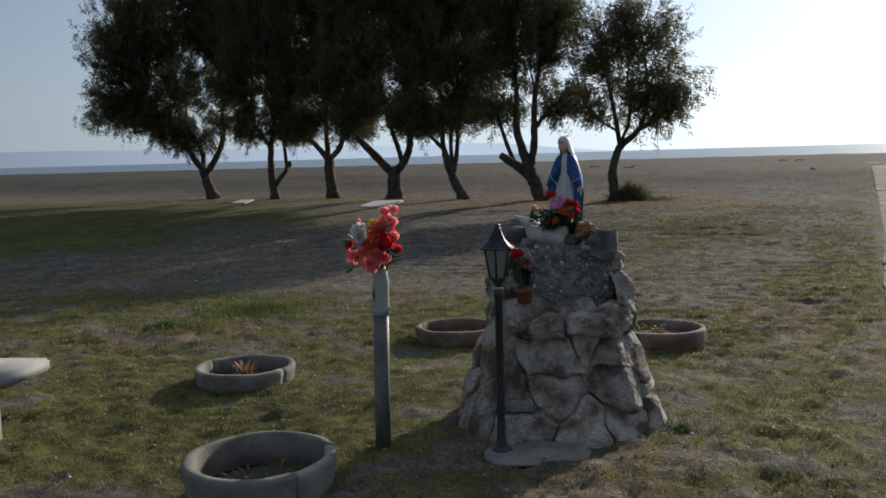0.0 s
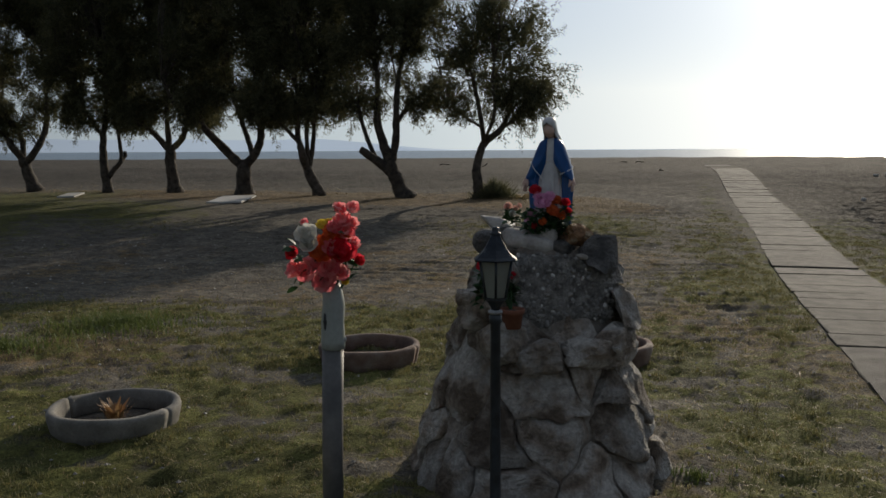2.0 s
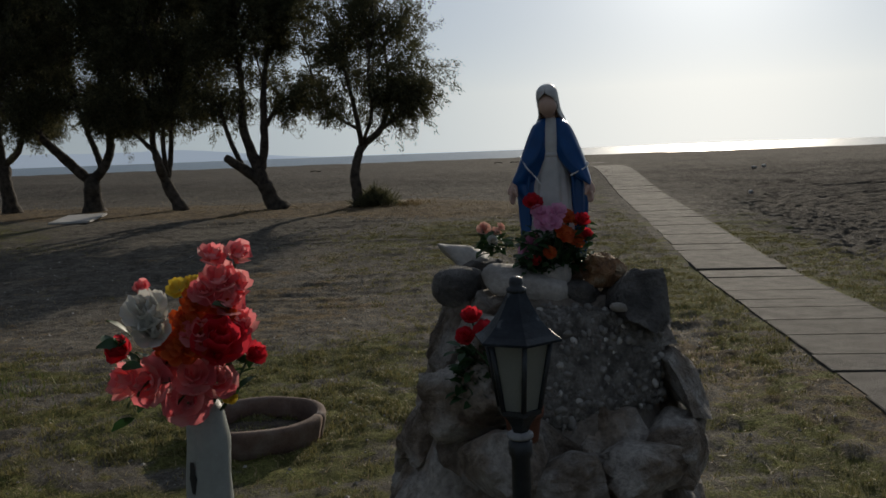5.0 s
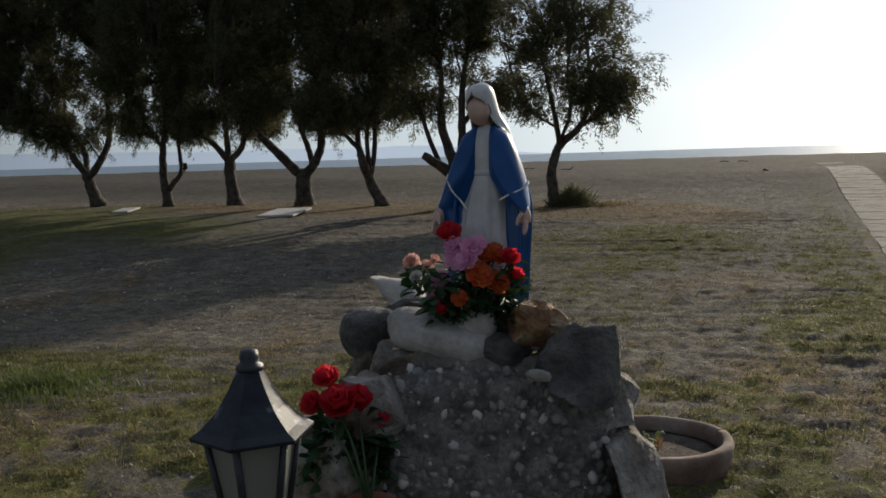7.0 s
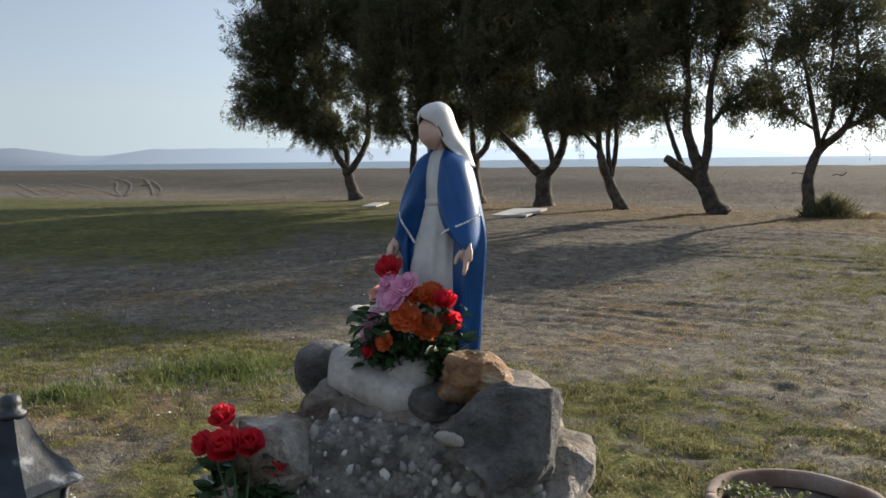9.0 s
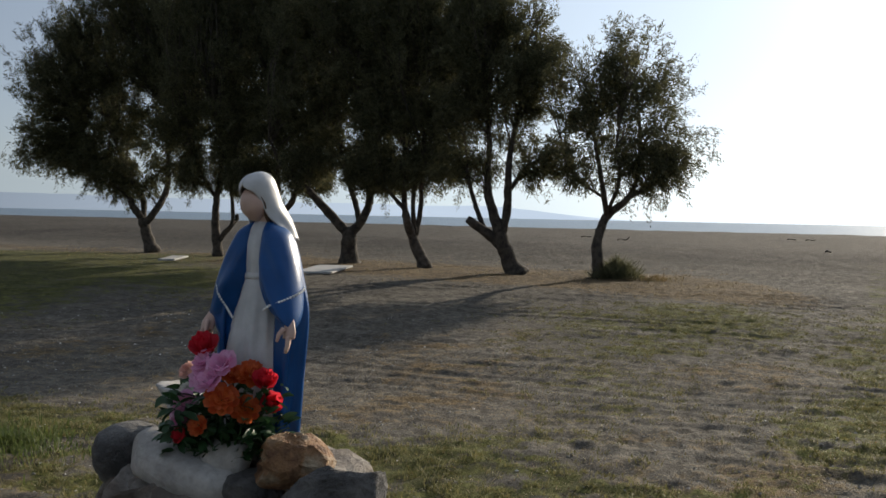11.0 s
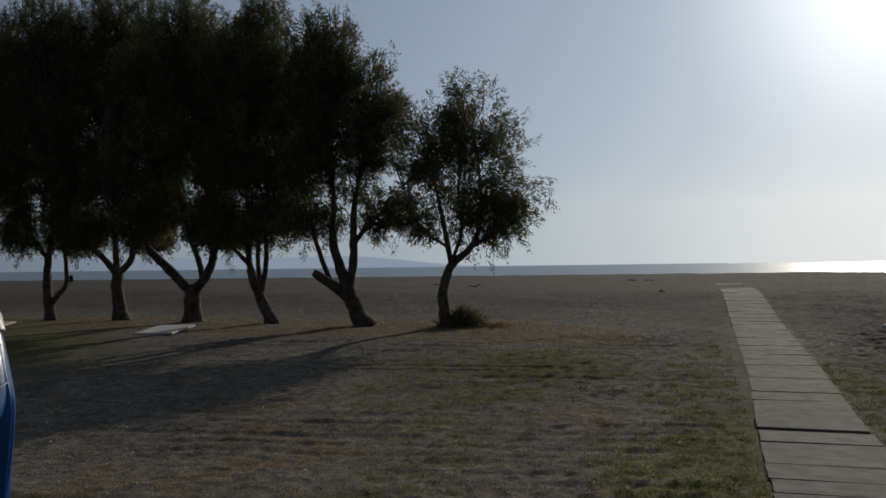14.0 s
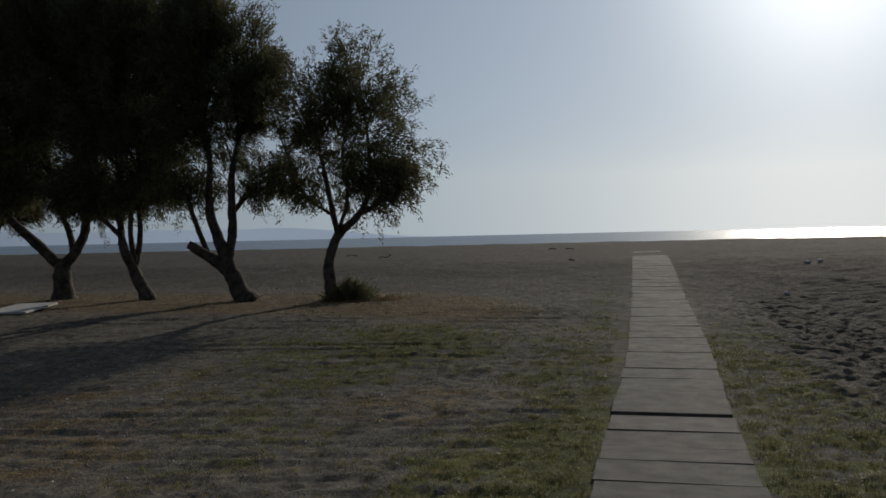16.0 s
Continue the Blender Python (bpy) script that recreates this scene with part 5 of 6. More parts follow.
PINK = flower_mesh("pink_flower", M["petal_pink"], 0.036, 7, 3, 0.55, 1, 0.45)
RED = flower_mesh("red_flower", M["petal_red"], 0.030, 5, 4, 1.35, 2, 0.2)
CRIM = flower_mesh("crimson_flower", M["petal_crimson"], 0.033, 5, 3, 0.8, 3, 0.8)
LILY = flower_mesh("crimson_lily", M["petal_crimson"], 0.046, 6, 3, 0.6, 9, 0.6)
ORANGE = flower_mesh("orange_flower", M["petal_orange"], 0.028, 10, 3, 0.35, 4)
ROSE = flower_mesh("pale_rose", M["petal_rose"], 0.022, 7, 4, 0.9, 5)
WHITE = flower_mesh("white_flower", M["petal_white"], 0.032, 9, 4, 1.2, 6, 0.5)
YELLOW = flower_mesh("yellow_flower", M["petal_yellow"], 0.026, 7, 2, 0.6, 7, 0.5)

bouquet("flower_bouquet", (0.835, 4.655, 1.150), "bouquet of pink, red and orange artificial flowers before the statue", [
    (PINK, -0.045, 0.005, 0.165, 0.80), (PINK, -0.005, 0.0, 0.195, 0.84), (PINK, -0.085, 0.01, 0.115, 0.76), (PINK, -0.05, 0.02, 0.195, 0.72), (PINK, -0.095, 0.02, 0.085, 0.68), (PINK, -0.025, -0.015, 0.165, 0.80),
    (RED, -0.055, 0.055, 0.205, 1.1), (ORANGE, 0.0, -0.03, 0.135, 1.15), (ORANGE, 0.045, 0.01, 0.175, 1.05), (ORANGE, 0.045, -0.02, 0.115, 1.0), (ORANGE, 0.015, 0.0, 0.175, 0.9), (RED, 0.075, 0.005, 0.155, 0.9),
    (ORANGE, -0.045, -0.03, 0.085, 0.7), (RED, -0.075, -0.015, 0.06, 0.6), (RED, 0.085, 0.01, 0.12, 0.8)], 430, 0.036, 3)
bouquet("rose_sprig", (0.715, 4.85, 1.205), "pale pink artificial roses lying beside the bouquet", [
    (ROSE, -0.012, 0.03, 0.075, 1.1), (ROSE, 0.018, 0.02, 0.062, 1.0), (WHITE, -0.005, -0.01, 0.045, 0.6), (ROSE, 0.04, 0.03, 0.08, 0.8)], 46, 0.042, 4)
bouquet("potted_red_flowers", (0.595, 4.385, 0.875), "red artificial flowers with dark green leaves in the clay pot", [
    (RED, -0.075, 0.12, 0.220, 0.85), (RED, -0.055, 0.095, 0.178, 1.1), (RED, -0.022, 0.11, 0.180, 0.9), (RED, -0.100, 0.10, 0.185, 0.75), (RED, 0.022, 0.13, 0.130, 0.85)], 380, 0.045, 5, 1.3, 1.0)
bouquet("post_bouquet", (-0.153, 4.20, 1.015), "bright red, orange and white artificial flowers in the post top", [
    (CRIM, 0.035, 0.0, 0.325, 0.85), (CRIM, 0.095, 0.01, 0.325, 0.85), (CRIM, 0.050, -0.01, 0.275, 1.1), (CRIM, 0.085, 0.0, 0.265, 0.9), (CRIM, 0.055, -0.02, 0.230, 1.2), (CRIM, 0.080, -0.015, 0.190, 1.1), (RED, 0.030, -0.035, 0.140, 1.9), (RED, 0.065, -0.02, 0.155, 1.2),
    (ORANGE, -0.035, -0.045, 0.160, 1.6), (ORANGE, -0.025, -0.03, 0.205, 1.2), (ORANGE, 0.0, -0.02, 0.240, 1.2), (LILY, -0.105, -0.035, 0.095, 1.0), (LILY, -0.035, -0.05, 0.050, 1.0), (LILY, -0.065, -0.02, 0.125, 0.8), (CRIM, -0.150, -0.01, 0.095, 1.1), (RED, -0.155, 0.0, 0.150, 1.0), (RED, 0.105, -0.02, 0.120, 0.9),
    (WHITE, -0.100, -0.015, 0.215, 1.5), (WHITE, -0.095, -0.03, 0.185, 1.2), (YELLOW, -0.035, 0.02, 0.265, 0.9), (YELLOW, -0.005, 0.02, 0.275, 0.7), (LILY, -0.02, -0.045, 0.10, 0.9), (LILY, 0.03, -0.035, 0.08, 0.85), (ORANGE, -0.06, -0.03, 0.16, 1.2), (LILY, 0.0, -0.045, 0.18, 0.8), (ORANGE, 0.05, -0.03, 0.22, 1.0), (LILY, 0.02, -0.02, 0.26, 0.7), (YELLOW, 0.055, -0.03, 0.045, 0.6), (CRIM, -0.115, 0.0, 0.275, 0.5)], 40, 0.055, 6, 1.12, 0.84, stem_to=(0, 0, -0.05))


def build_clay_pot():
    pot = thing("flower_pot", 0.595, 4.375, 0.812, "small terracotta flower pot on the cairn ledge", "flower pot")
    bm = bmesh.new()
    lathe(bm, [(0.001, 0.0), (0.036, 0.0), (0.044, 0.06), (0.050, 0.062), (0.052, 0.082), (0.046, 0.082), (0.044, 0.066), (0.001, 0.066)], 28)
    part("pot_body", bm, M["terracotta"], pot)
    bm = bmesh.new()
    lathe(bm, [(0.001, 0.066), (0.043, 0.068), (0.02, 0.076), (0.001, 0.078)], 20)
    part("soil", bm, M["soil"], pot)


build_clay_pot()


# ---- flower post ----
def build_post():
    z0 = land(-0.165, 4.2) - 0.03
    post = thing("flower_post", -0.165, 4.2, z0, "grey pipe post with a paler tapered top holding flowers", "post")
    top = 0.83 - z0
    bm = bmesh.new()
    tube(bm, [(0, 0, 0), (0.004, 0, top * 0.5), (0.012, 0, top)], [0.040, 0.040, 0.041], 24)
    part("pipe", bm, M["pipe"], post, "dark grey plastic pipe")
    bm = bmesh.new()
    tube(bm, [(0.012, 0, top - 0.03), (0.013, 0, top + 0.002), (0.014, 0, top + 0.07), (0.016, 0, top + 0.14), (0.014, 0, top + 0.20), (0.012, 0, top + 0.215)], [0.046, 0.046, 0.044, 0.042, 0.036, 0.030], 24)
    for v in bm.verts:
        v.co.x += 0.004 * noise.noise(v.co * 14)
    part("sleeve", bm, M["pvc"], post, "pale grey plastic sleeve with a split edge")
    bm = bmesh.new()
    box(bm, 0.016, 0.012, 0.022, (0.055, -0.01, top + 0.004), 0.003)
    part("clip", bm, M["board"], post)
    # the sleeve has torn open on one side
    bm = bmesh.new()
    rnd = random.Random(9)
    rows = []
    for k in range(7):
        z = top + 0.045 + 0.011 * k
        half = 0.16 * math.sin(math.pi * (k + 0.4) / 7) + rnd.uniform(0, 0.07)
        rows.append([bm.verts.new((0.0135 + 0.0452 * math.cos(a), 0.0452 * math.sin(a), z)) for a in (-2.35 - half, -2.35, -2.35 + half)])
    for p, q in zip(rows, rows[1:]):
        for i in range(2):
            bm.faces.new((p[i], p[i + 1], q[i + 1], q[i]))
    part("tear", bm, M["lamp_black"], post, "dark ragged tear")


build_post()


# ---- garden lamp ----
def build_lamp():
    x0, y0 = 0.443, 4.038
    z0 = land(x0, y0) + 0.02
    lamp = thing("garden_lamp", x0, y0, z0, "black lantern lamp on a thin post, paint worn", "lamp", turn=18)
    neck = 0.95 - z0
    bm = bmesh.new()
    lathe(bm, [(0.055, -0.03), (0.055, 0.012), (0.040, 0.025), (0.026, 0.05), (0.021, 0.09), (0.019, neck - 0.05), (0.024, neck - 0.04), (0.024, neck - 0.015), (0.018, neck - 0.01)], 20)
    part("post", bm, M["lamp_black"], lamp)
    bm = bmesh.new()
    lathe(bm, [(0.020, neck - 0.010), (0.0265, neck - 0.006), (0.0265, neck + 0.001), (0.020, neck + 0.005)], 20)
    part("collar", bm, M["lamp_worn"], lamp, "worn pale collar")
    bm = bmesh.new()
    lathe(bm, [(0.016, neck + 0.004), (0.022, neck + 0.02), (0.036, neck + 0.04), (0.046, neck + 0.046), (0.046, neck + 0.054), (0.030, neck + 0.056)], 6)
    part("lantern_base", bm, M["lamp_black"], lamp, smooth=False)
    b, t = neck + 0.054, neck + 0.195
    rb, rt = 0.042, 0.068
    for k in range(6):
        a, c = k * math.pi / 3, (k + 1) * math.pi / 3
        bm = bmesh.new()
        tube(bm, [(rb * math.cos(a), rb * math.sin(a), b), (rt * math.cos(a), rt * math.sin(a), t)], [0.0055, 0.0055], 6)
        part("lantern_bar", bm, M["lamp_black"], lamp)
        bm = bmesh.new()
        q = [Vector((rb * 0.96 * math.cos(a), rb * 0.96 * math.sin(a), b)), Vector((rb * 0.96 * math.cos(c), rb * 0.96 * math.sin(c), b)), Vector((rt * 0.96 * math.cos(c), rt * 0.96 * math.sin(c), t)), Vector((rt * 0.96 * math.cos(a), rt * 0.96 * math.sin(a), t))]
        mid = sum(q, Vector()) / 4
        inn = Vector((mid.x, mid.y, 0)).normalized() * -0.002
        o = [bm.verts.new(p) for p in q]
        i = [bm.verts.new(p + inn) for p in q]
        bm.faces.new(o)
        bm.faces.new(list(reversed(i)))
        for n in range(4):
            bm.faces.new((o[n], i[n], i[(n + 1) % 4], o[(n + 1) % 4]))
        part("pane", bm, M["frosted_glass"], lamp, smooth=False)
    bm = bmesh.new()
    lathe(bm, [(0.060, t - 0.004), (0.074, t - 0.002), (0.076, t + 0.006), (0.060, t + 0.008)], 6)
    part("lantern_rim", bm, M["lamp_black"], lamp, smooth=False)
    bm = bmesh.new()
    lathe(bm, [(0.070, t + 0.002), (0.089, t - 0.003), (0.090, t + 0.002), (0.075, t + 0.011), (0.062, t + 0.023), (0.050, t + 0.036), (0.041, t + 0.050), (0.031, t + 0.067), (0.023, t + 0.083), (0.019, t + 0.094), (0.010, t + 0.095)], 6)
    part("roof", bm, M["lamp_roof"], lamp, "flared six-sided roof, paint flaking", smooth=False)
    bm = bmesh.new()
    lathe(bm, [(0.019, t + 0.090), (0.0205, t + 0.094), (0.0195, t + 0.099), (0.0135, t + 0.102), (0.0145, t + 0.110), (0.0125, t + 0.119), (0.006, t + 0.122)], 18)
    part("finial", bm, M["lamp_black"], lamp)


build_lamp()


# ---- round planters ----
def build_planter(x, y, top, radius, material, label, seed, plant=None, cracks=(20, 200), fill=0.38):
    gz = land(x, y) - 0.05
    pot = thing("round_planter", x, y, gz, label, "planter", "round planters in the grass", turn=random.Random(seed).uniform(-10, 10))
    h = top - gz
    rnd = random.Random(seed)
    off = rnd.uniform(0, 50)
    for half, a0 in enumerate(cracks):
        a1 = cracks[(half + 1) % 2] + (360 if half else 0)
        bm = bmesh.new()
        prof = [(radius * 0.93, 0.0), (radius * 0.97, h * 0.45), (radius, h - 0.05), (radius * 1.01, h - 0.02), (radius * 0.995, h - 0.005), (radius * 0.96, h), (radius * 0.89, h), (radius * 0.87, h - 0.01), (radius * 0.855, h - 0.05), (radius * 0.83, 0.0)]
        cols = 30
        rings = []
        for k in range(cols + 1):
            a = radians(a0 + 0.5 + (a1 - a0 - 1.0) * k / cols)
            w = 1 + 0.012 * noise.noise(Vector((math.cos(a) * 2 + off, math.sin(a) * 2, 0)))
            dz = 0.010 * noise.noise(Vector((math.cos(a) * 1.5, math.sin(a) * 1.5, off)))
            rings.append([bm.verts.new((r * w * math.cos(a), r * w * math.sin(a), z + (dz if z > 0.05 else 0) + 0.004 * half)) for r, z in prof])
        m = len(prof)
        for p, q in zip(rings, rings[1:]):
            for i in range(m):
                bm.faces.new((p[i], q[i], q[(i + 1) % m], p[(i + 1) % m]))
        bm.faces.new(list(reversed(rings[-1])))
        bm.faces.new(rings[0])
        bmesh.ops.recalc_face_normals(bm, faces=bm.faces)
        part("ring_half", bm, M[material], pot)
    bm = bmesh.new()
    lathe(bm, [(radius * 0.86, h * (fill - 0.06)), (radius * 0.6, h * fill), (radius * 0.3, h * (fill - 0.02)), (0.01, h * (fill + 0.02))], 30, wob=lambda t, z: 1 + 0.02 * math.sin(5 * t))
    part("soil", bm, M["soil"], pot)
    if plant:
        bm = bmesh.new()
        kind, count, size = plant
        for k in range(count):
            a, r = rnd.uniform(0, 6.28), radius * 0.5 * rnd.random()
            if kind == "dry_plant":
                r *= 0.25
            p = Vector((r * math.cos(a), r * math.sin(a), h * (fill - 0.02)))
            d = Vector((math.cos(a), math.sin(a), 0)) * (rnd.uniform(0.1, 0.55) if kind == "dry_plant" else rnd.uniform(0.3, 1.0)) + Vector((0, 0, 1))
            ln = size * rnd.uniform(0.5, 1.0)
            sd = Vector((-math.sin(a), math.cos(a), 0)) * size * 0.07
            mid = p + d.normalized() * ln * 0.6
            tip = mid + (d.normalized() + Vector((math.cos(a), math.sin(a), -0.8)) * (0.3 if kind == "dry_plant" else 0.7)) * ln * 0.4
            v = [bm.verts.new(q) for q in (p - sd * 0.5, p + sd * 0.5, mid + sd, mid - sd, tip)]
            bm.faces.new(v[:4])
            bm.faces.new((v[3], v[2], v[4]))
        tagged(part("plant", bm, M[kind], pot, "dried brown plant" if kind == "dry_plant" else "small green weeds", smooth=False), kind="stuff")
    return pot


build_planter(-1.28, 5.86, 0.165, 0.35, "concrete", "round concrete planter with a dried brown plant", 1, ("dry_plant", 46, 0.17), (-22, 160))
build_planter(-0.72, 3.80, 0.215, 0.36, "concrete", "round concrete planter with a few weeds", 2, ("weed", 40, 0.09), (-60, 12))
build_planter(0.24, 7.10, 0.17, 0.36, "red_concrete", "round reddish planter of two halves, bare soil", 3, ("weed", 14, 0.05), (-24, 170))
worn_planter = build_planter(1.87, 6.78, 0.18, 0.36, "red_concrete", "round reddish planter with withered flowers and green weeds", 4, ("dry_plant", 26, 0.08), (10, 190), 0.66)


def weed_patch(pot, x, y, z, count, seed):
    """A low mat of small round leaves in a planter."""
    rnd = random.Random(seed)
    bm = bmesh.new()
    for _ in range(count):
        p = Vector((x + rnd.gauss(0, 0.055), y + rnd.gauss(0, 0.035), z + rnd.uniform(0.0, 0.045)))
        m = Euler((rnd.uniform(-0.7, 0.7), rnd.uniform(-0.7, 0.7), rnd.uniform(0, 6.28))).to_matrix()
        q = rnd.uniform(0.008, 0.017)
        ring = [bm.verts.new(p + m @ Vector((q * math.cos(k), q * 0.75 * math.sin(k), 0.2 * q * math.cos(2 * k)))) for k in (0, 1.05, 2.1, 3.14, 4.2, 5.24)]
        bm.faces.new(ring)
    tagged(part("weed_mat", bm, M["weed"], pot, "small round green leaves", smooth=False), kind="stuff")


weed_patch(worn_planter, -0.19, 0.05, 0.145, 130, 31)
weed_patch(worn_planter, -0.05, -0.02, 0.145, 40, 32)


# ---- white table at the edge of the grass ----
def build_table():
    t = thing("stone_bench", -2.73, 4.62, land(-2.5, 4.5) - 0.055, "white cast-stone bench on broad feet", "bench", turn=-6)
    bm = bmesh.new()
    box(bm, 1.12, 0.44, 0.075, (0, 0, 0.51), 0.014)
    part("seat", bm, M["white_stone"], t)
    for x in (-0.36, 0.185):
        bm = bmesh.new()
        box(bm, 0.15, 0.34, 0.48, (x, 0, 0.236), 0.015)
        part("foot", bm, M["white_stone"], t)


build_table()


# ---- flat board, far litter, bush ----
def build_board(x, y, sx, sy, turn, label, tilt=3):
    bm = bmesh.new()
    box(bm, sx, sy, 0.04, (0, 0, 0), 0.006)
    for v in bm.verts:
        v.co.z += 0.02 * math.sin(v.co.x * 3)
    ob = new("board", mesh_from("board", bm, M["board"], False))
    ob.matrix_world = pose(x, y, land(x, y) + 0.05, tilt, 2, turn)
    tagged(ob, label, "board")


build_board(-1.62, 22.0, 0.80, 1.35, -12, "pale weathered board lying flat under the trees")
build_board(-5.8, 24.7, 0.42, 0.9, -4, "small pale board lying under the trees")


def build_driftwood(x, y, length, seed):
    rnd = random.Random(seed)
    bm = bmesh.new()
    line = [(-length / 2, 0, 0.05), (-length * 0.2, rnd.uniform(-0.1, 0.1), 0.09), (length * 0.2, rnd.uniform(-0.1, 0.1), 0.06), (length / 2, 0, 0.04 + rnd.uniform(0, 0.15))]
    q = glide(line, 4)
    tube(bm, q, [0.012 + 0.012 * rnd.random() for _ in q], 8)
    ob = new("driftwood", mesh_from("driftwood", bm, M["driftwood"]))
    ob.matrix_world = pose(x, y, land(x, y) + 0.0, 0, 0, rnd.uniform(-30, 30))
    tagged(ob, "dark driftwood log on the sand", "driftwood", "driftwood on the beach")


for i, (x, y, ln) in enumerate([(11.5, 27.6, 0.24), (16.0, 42.3, 0.45), (16.6, 41.7, 0.4), (6.5, 39.3, 0.5), (7.2, 34.9, 0.45), (0.4, 66.0, 0.8), (-22.6, 40.7, 0.4)]):
    build_driftwood(x, y, ln, 40 + i)


def build_litter():
    for i, (x, y) in enumerate([(16.1, 23.4), (16.6, 23.6), (12.9, 19.4)]):
        bm = rock_bm(0.09, 0.06, 0.05, 60 + i, 0.5, 0.2, 2, 5)
        ob = new("litter", mesh_from("litter", bm, M["board"], False))
        ob.matrix_world = pose(x, y, land(x, y) + 0.04, 0, 0, 30 * i)
        tagged(ob, "small white scrap of litter on the sand", "litter", "litter on the sand")


build_litter()


def build_track(line):
    bm = bmesh.new()
    prev = None
    for x, y in glide(line, 10):
        z = land(x, y) + relief(x, y) + 0.03
        w = 0.045 + 0.03 * noise.noise(Vector((x, y, 0)))
        d = Vector((0.8, 0.6, 0)) * w
        pair = (bm.verts.new(Vector((x, y, z)) - d), bm.verts.new(Vector((x, y, z + 0.01)) + d))
        if prev:
            bm.faces.new((prev[0], prev[1], pair[1], pair[0]))
        prev = pair
    tagged(new("tyre_track", mesh_from("tyre_track", bm, M["slab"])), "dark curved tyre track in the sand", "track", "tyre tracks on the beach", kind="structure")


for line in ([(-35.2, 47.4), (-27.1, 38.3), (-20.8, 31.2)], [(-28.8, 41.1), (-23.6, 35.4), (-20.0, 31.3)], [(-28.7, 39.0), (-23.8, 33.7), (-20.3, 29.9)], [(-30.2, 45.3), (-26.5, 42.0), (-21.8, 36.3), (-17.9, 31.6)], [(-31.3, 50.5), (-28.0, 47.0), (-24.2, 42.0), (-17.6, 31.6)], [(-27.8, 45.7), (-26.6, 44.4), (-22.0, 37.5), (-17.8, 31.6)], [(-29.4, 49.7), (-25.9, 46.1), (-21.3, 39.9), (-16.4, 31.8)], [(-26.0, 46.2), (-21.3, 39.2), (-16.8, 32.1)], [(-35.9, 49.2), (-33.1, 46.7), (-29.1, 42.9), (-20.4, 32.7)]):
    build_track(line)


def blades(name, spots, material, tall, wide, label, category, seed, lean=0.5):
    """One sheet of loose blades, each a bent pointed strip."""
    rs = np.random.RandomState(seed)
    p = np.array(spots)
    n = len(p)
    a = rs.uniform(0, 2 * np.pi, n)
    side = np.stack([np.cos(a), np.sin(a), np.zeros(n)], 1)
    out = np.stack([-np.sin(a), np.cos(a), np.zeros(n)], 1) * rs.uniform(0, lean, (n, 1))
    h = (tall * rs.uniform(0.45, 1.15, n))[:, None]
    w = (wide * rs.uniform(0.6, 1.3, n))[:, None]
    up = np.array([0, 0, 1.0])
    mid = p + (up + out * 0.6) * h * 0.55
    tip = p + (up * 0.9 + out * 1.5) * h
    v = np.stack([p - side * w, p + side * w, mid + side * w * 0.8, mid - side * w * 0.8, tip], 1).reshape(-1, 3)
    b = (np.arange(n) * 5).tolist()
    faces = [(i, i + 1, i + 2, i + 3) for i in b] + [(i + 3, i + 2, i + 4) for i in b]
    ob = new(name, mesh_np(name, v.tolist(), faces, M[material]))
    return tagged(ob, label, category, kind="stuff")


def scatter(n, x0, x1, y0, y1, accept, seed, sink=0.004):
    rnd = random.Random(seed)
    out = []
    tries = 0
    while len(out) < n and tries < n * 12:
        tries += 1
        x, y = rnd.uniform(x0, x1), y0 + (y1 - y0) * rnd.random() ** 1.3
        u, w = path_uv(x, y)
        if -0.03 < w < 1.09 or math.hypot((x - 0.8) / 0.6, (y - 4.7) / 0.6) < 1:
            continue
        if rnd.random() < accept(x, y):
            out.append((x, y, land(x, y) + relief(x, y) - sink))
    return out


def tufty(x, y):
    c = cover_at(x, y)[0]
    f = noise.noise(Vector((x * 5.5, y * 5.5, 2.0)))
    return max(0.0, c * 1.5 - 0.15) * (0.10 + 1.7 * max(f + 0.10, 0))


def tufts(n, each, spread, seed, *where):
    rnd = random.Random(seed)
    out = []
    for x, y, z in scatter(n, *where, seed):
        for _ in range(each):
            out.append((x + rnd.gauss(0, spread), y + rnd.gauss(0, spread), z))
    return out


blades("grass", tufts(13000, 11, 0.022, 1, -6, 9, 1.9, 15, tufty), "grass", 0.030, 0.0021, "thin short grass growing in patches through the sand", "grass", 2, 0.9)
blades("grass", tufts(9500, 6, 0.03, 21, -4, 9, 7, 18, tufty), "grass", 0.036, 0.0036, "thin short grass growing in patches through the sand", "grass", 22, 0.9)
blades("straw_litter", scatter(5200, -6, 9, 1.8, 13, lambda x, y: 0.25 + cover_at(x, y)[1], 33, -0.004), "straw", 0.020, 0.0020, "loose dry stalks lying on the sand", "straw", 34, 4.5)
blades("dry_grass", scatter(42000, -7, 8, 1.8, 13, lambda x, y: max(0.05, cover_at(x, y)[1] + 0.1), 3), "straw", 0.022, 0.0022, "dry straw-coloured grass scattered over the sand", "grass", 4, 2.2)


def belt_at(x, y):
    return math.exp(-(((y + 0.52 * x - 24.2) / 2.6) ** 2)) * (0.05 + max(0.0, noise.noise(Vector((x * 1.3, y * 1.3, 41.0)))))


blades("straw_belt", scatter(9000, -12, 7.5, 18, 32, belt_at, 15), "straw", 0.045, 0.005, "dry straw-coloured grass under the row of trees", "grass", 16, 2.6)


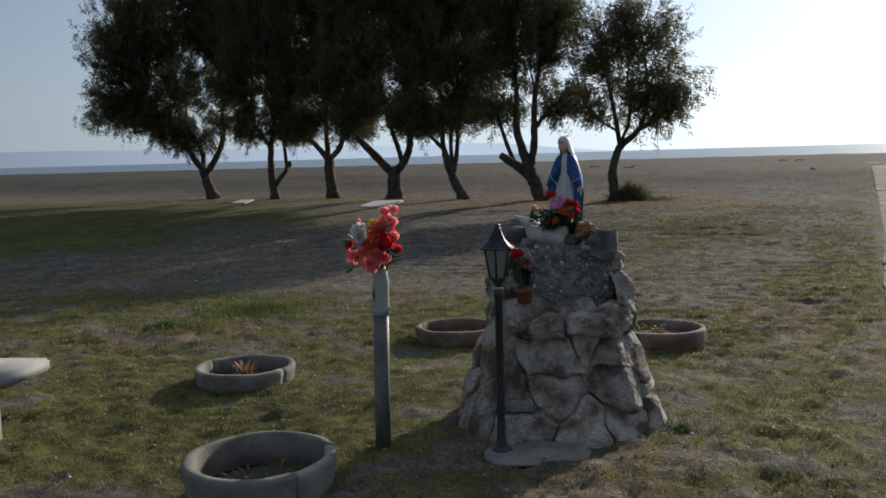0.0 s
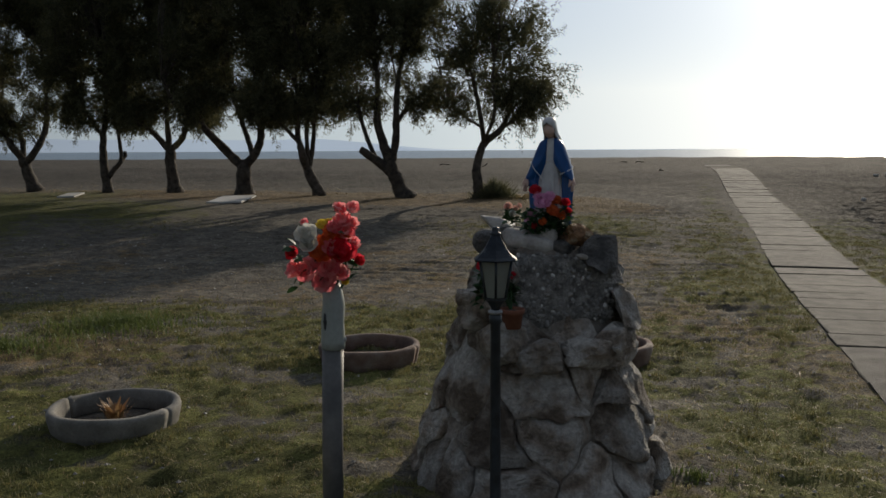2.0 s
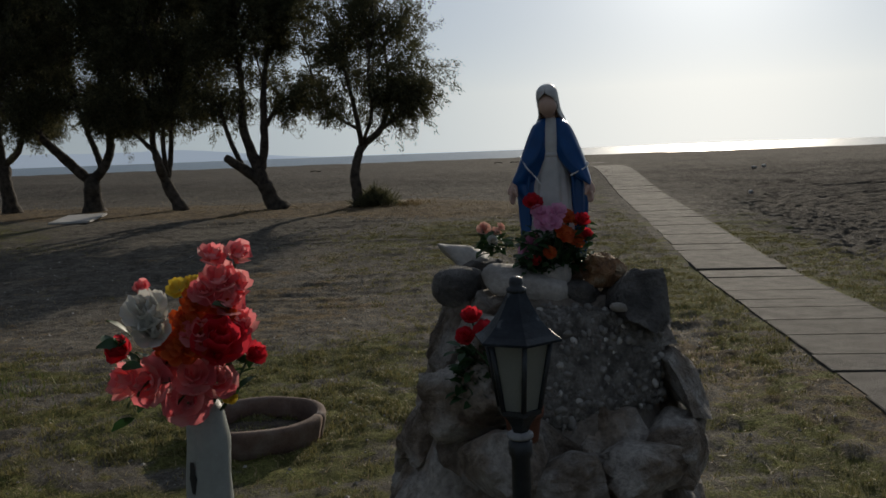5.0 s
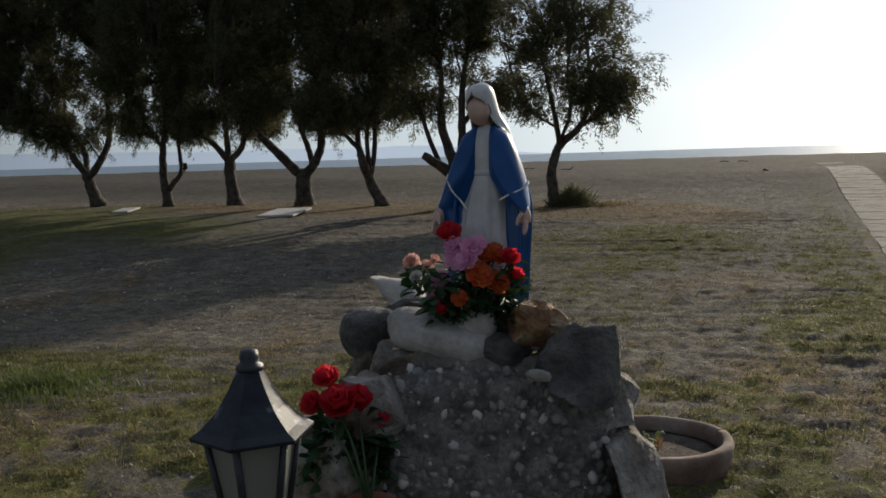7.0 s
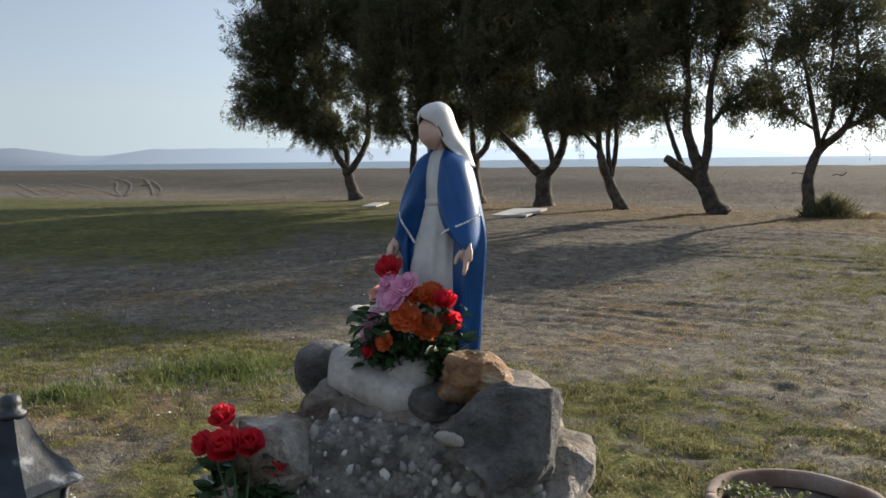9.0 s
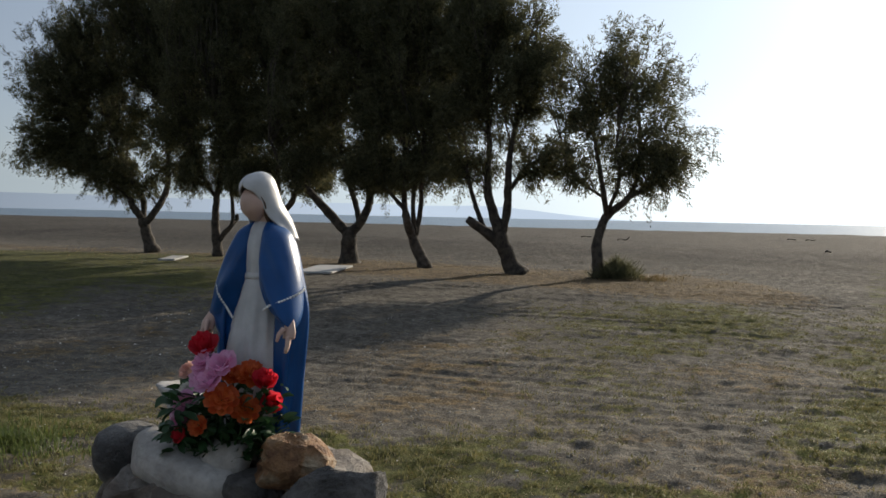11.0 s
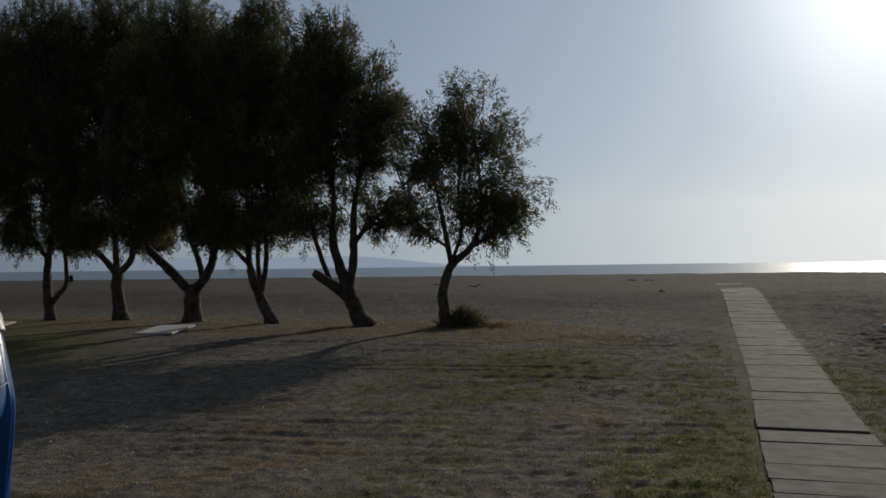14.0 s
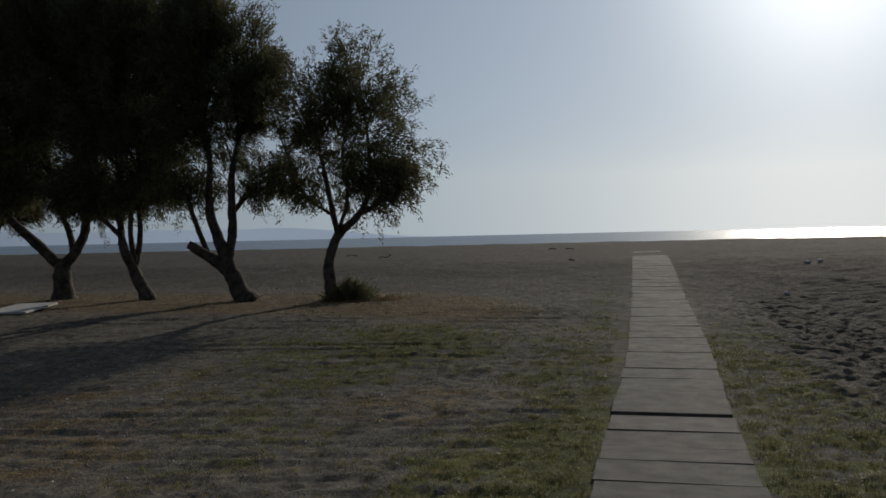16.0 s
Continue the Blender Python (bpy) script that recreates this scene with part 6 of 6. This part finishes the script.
def clump(x, y, r, n, tall, material, name, label, seed, wide=0.004):
    rnd = random.Random(seed)
    pts = []
    for _ in range(n):
        a, q = rnd.uniform(0, 6.28), r * abs(rnd.gauss(0, 0.5))
        px, py = x + q * math.cos(a), y + q * math.sin(a) * 0.8
        pts.append((px, py, land(px, py) + relief(px, py) - 0.01))
    return blades(name, pts, material, tall, wide, label, "grass", seed, 0.8)


clump(-1.8, 8.75, 0.80, 2400, 0.10, "weed", "grass_tuft", "taller bright green grass tuft", 5)
clump(-2.5, 7.9, 0.6, 900, 0.09, "weed", "grass_tuft", "taller bright green grass tuft", 6)


def build_bush(x, y, rx, ry, rz, n, seed):
    """A low mound of fine twigs that rise and lean outwards from one stool."""
    rs = np.random.RandomState(seed)
    z = land(x, y)
    a, q = rs.uniform(0, 2 * np.pi, n), rs.rand(n) ** 0.6
    up = rs.rand(n) ** 0.7
    lobes = 0.72 + 0.22 * np.sin(a * 3 + 1.0) + 0.16 * np.sin(a * 7 + 2.0)
    rim = np.sqrt(np.maximum(1 - up**2, 0.02)) * (0.6 + 0.55 * rs.rand(n))
    o = np.stack([rx * q * rim * np.cos(a), ry * q * rim * np.sin(a), rz * up * lobes * (0.5 + 0.7 * rs.rand(n))], 1)
    way = o / np.array([rx, ry, rz]) * np.array([0.7, 0.7, 0.5]) + rs.normal(0, 0.35, (n, 3)) + np.array([0, 0, 0.5])
    way /= np.linalg.norm(way, axis=1, keepdims=True)
    side = np.cross(way, rs.normal(0, 1, (n, 3)))
    side = side / np.maximum(np.linalg.norm(side, axis=1, keepdims=True), 1e-3) * rs.uniform(0.004, 0.009, (n, 1))
    v = np.stack([o - side, o + side, o + way * rs.uniform(0.06, 0.24, (n, 1))], 1).reshape(-1, 3)
    ob = new("bush", slivers("bush", v, M["foliage"]))
    ob.matrix_world = pose(x, y, z - 0.02)
    tagged(ob, "low dark twiggy bush at the tree foot", "bush")


build_bush(4.62, 21.75, 0.62, 0.45, 0.40, 3600, 7)
clump(5.35, 21.6, 0.55, 500, 0.14, "straw", "dry_tuft", "dry straw tuft beside the tree", 9, 0.006)
clump(1.45, 4.42, 0.14, 160, 0.06, "weed", "grass_tuft", "small weeds at the cairn foot", 10, 0.003)


def build_gravel():
    rnd = random.Random(12)
    vv, ff = [], []
    for x, y, z in scatter(9500, -6, 12, 2.0, 16, lambda x, y: 0.35 + 0.5 * (1 - min(1, cover_at(x, y)[0] * 2)), 13, -0.002):
        s = rnd.choice((0.005, 0.006, 0.008, 0.011, 0.016))
        n0 = len(vv)
        a = rnd.uniform(0, 3)
        c, q = math.cos(a) * s, math.sin(a) * s
        vv += [(x + c, y + q, z), (x - q, y + c, z), (x - c * 0.8, y - q * 0.8, z), (x + q, y - c, z), (x, y, z + s * 0.7)]
        ff += [(n0 + i, n0 + (i + 1) % 4, n0 + 4) for i in range(4)]
    tagged(new("gravel", mesh_np("gravel", vv, ff, M["pebble"])), "small pale stones and shell bits on the sand", "gravel", kind="stuff")


build_gravel()
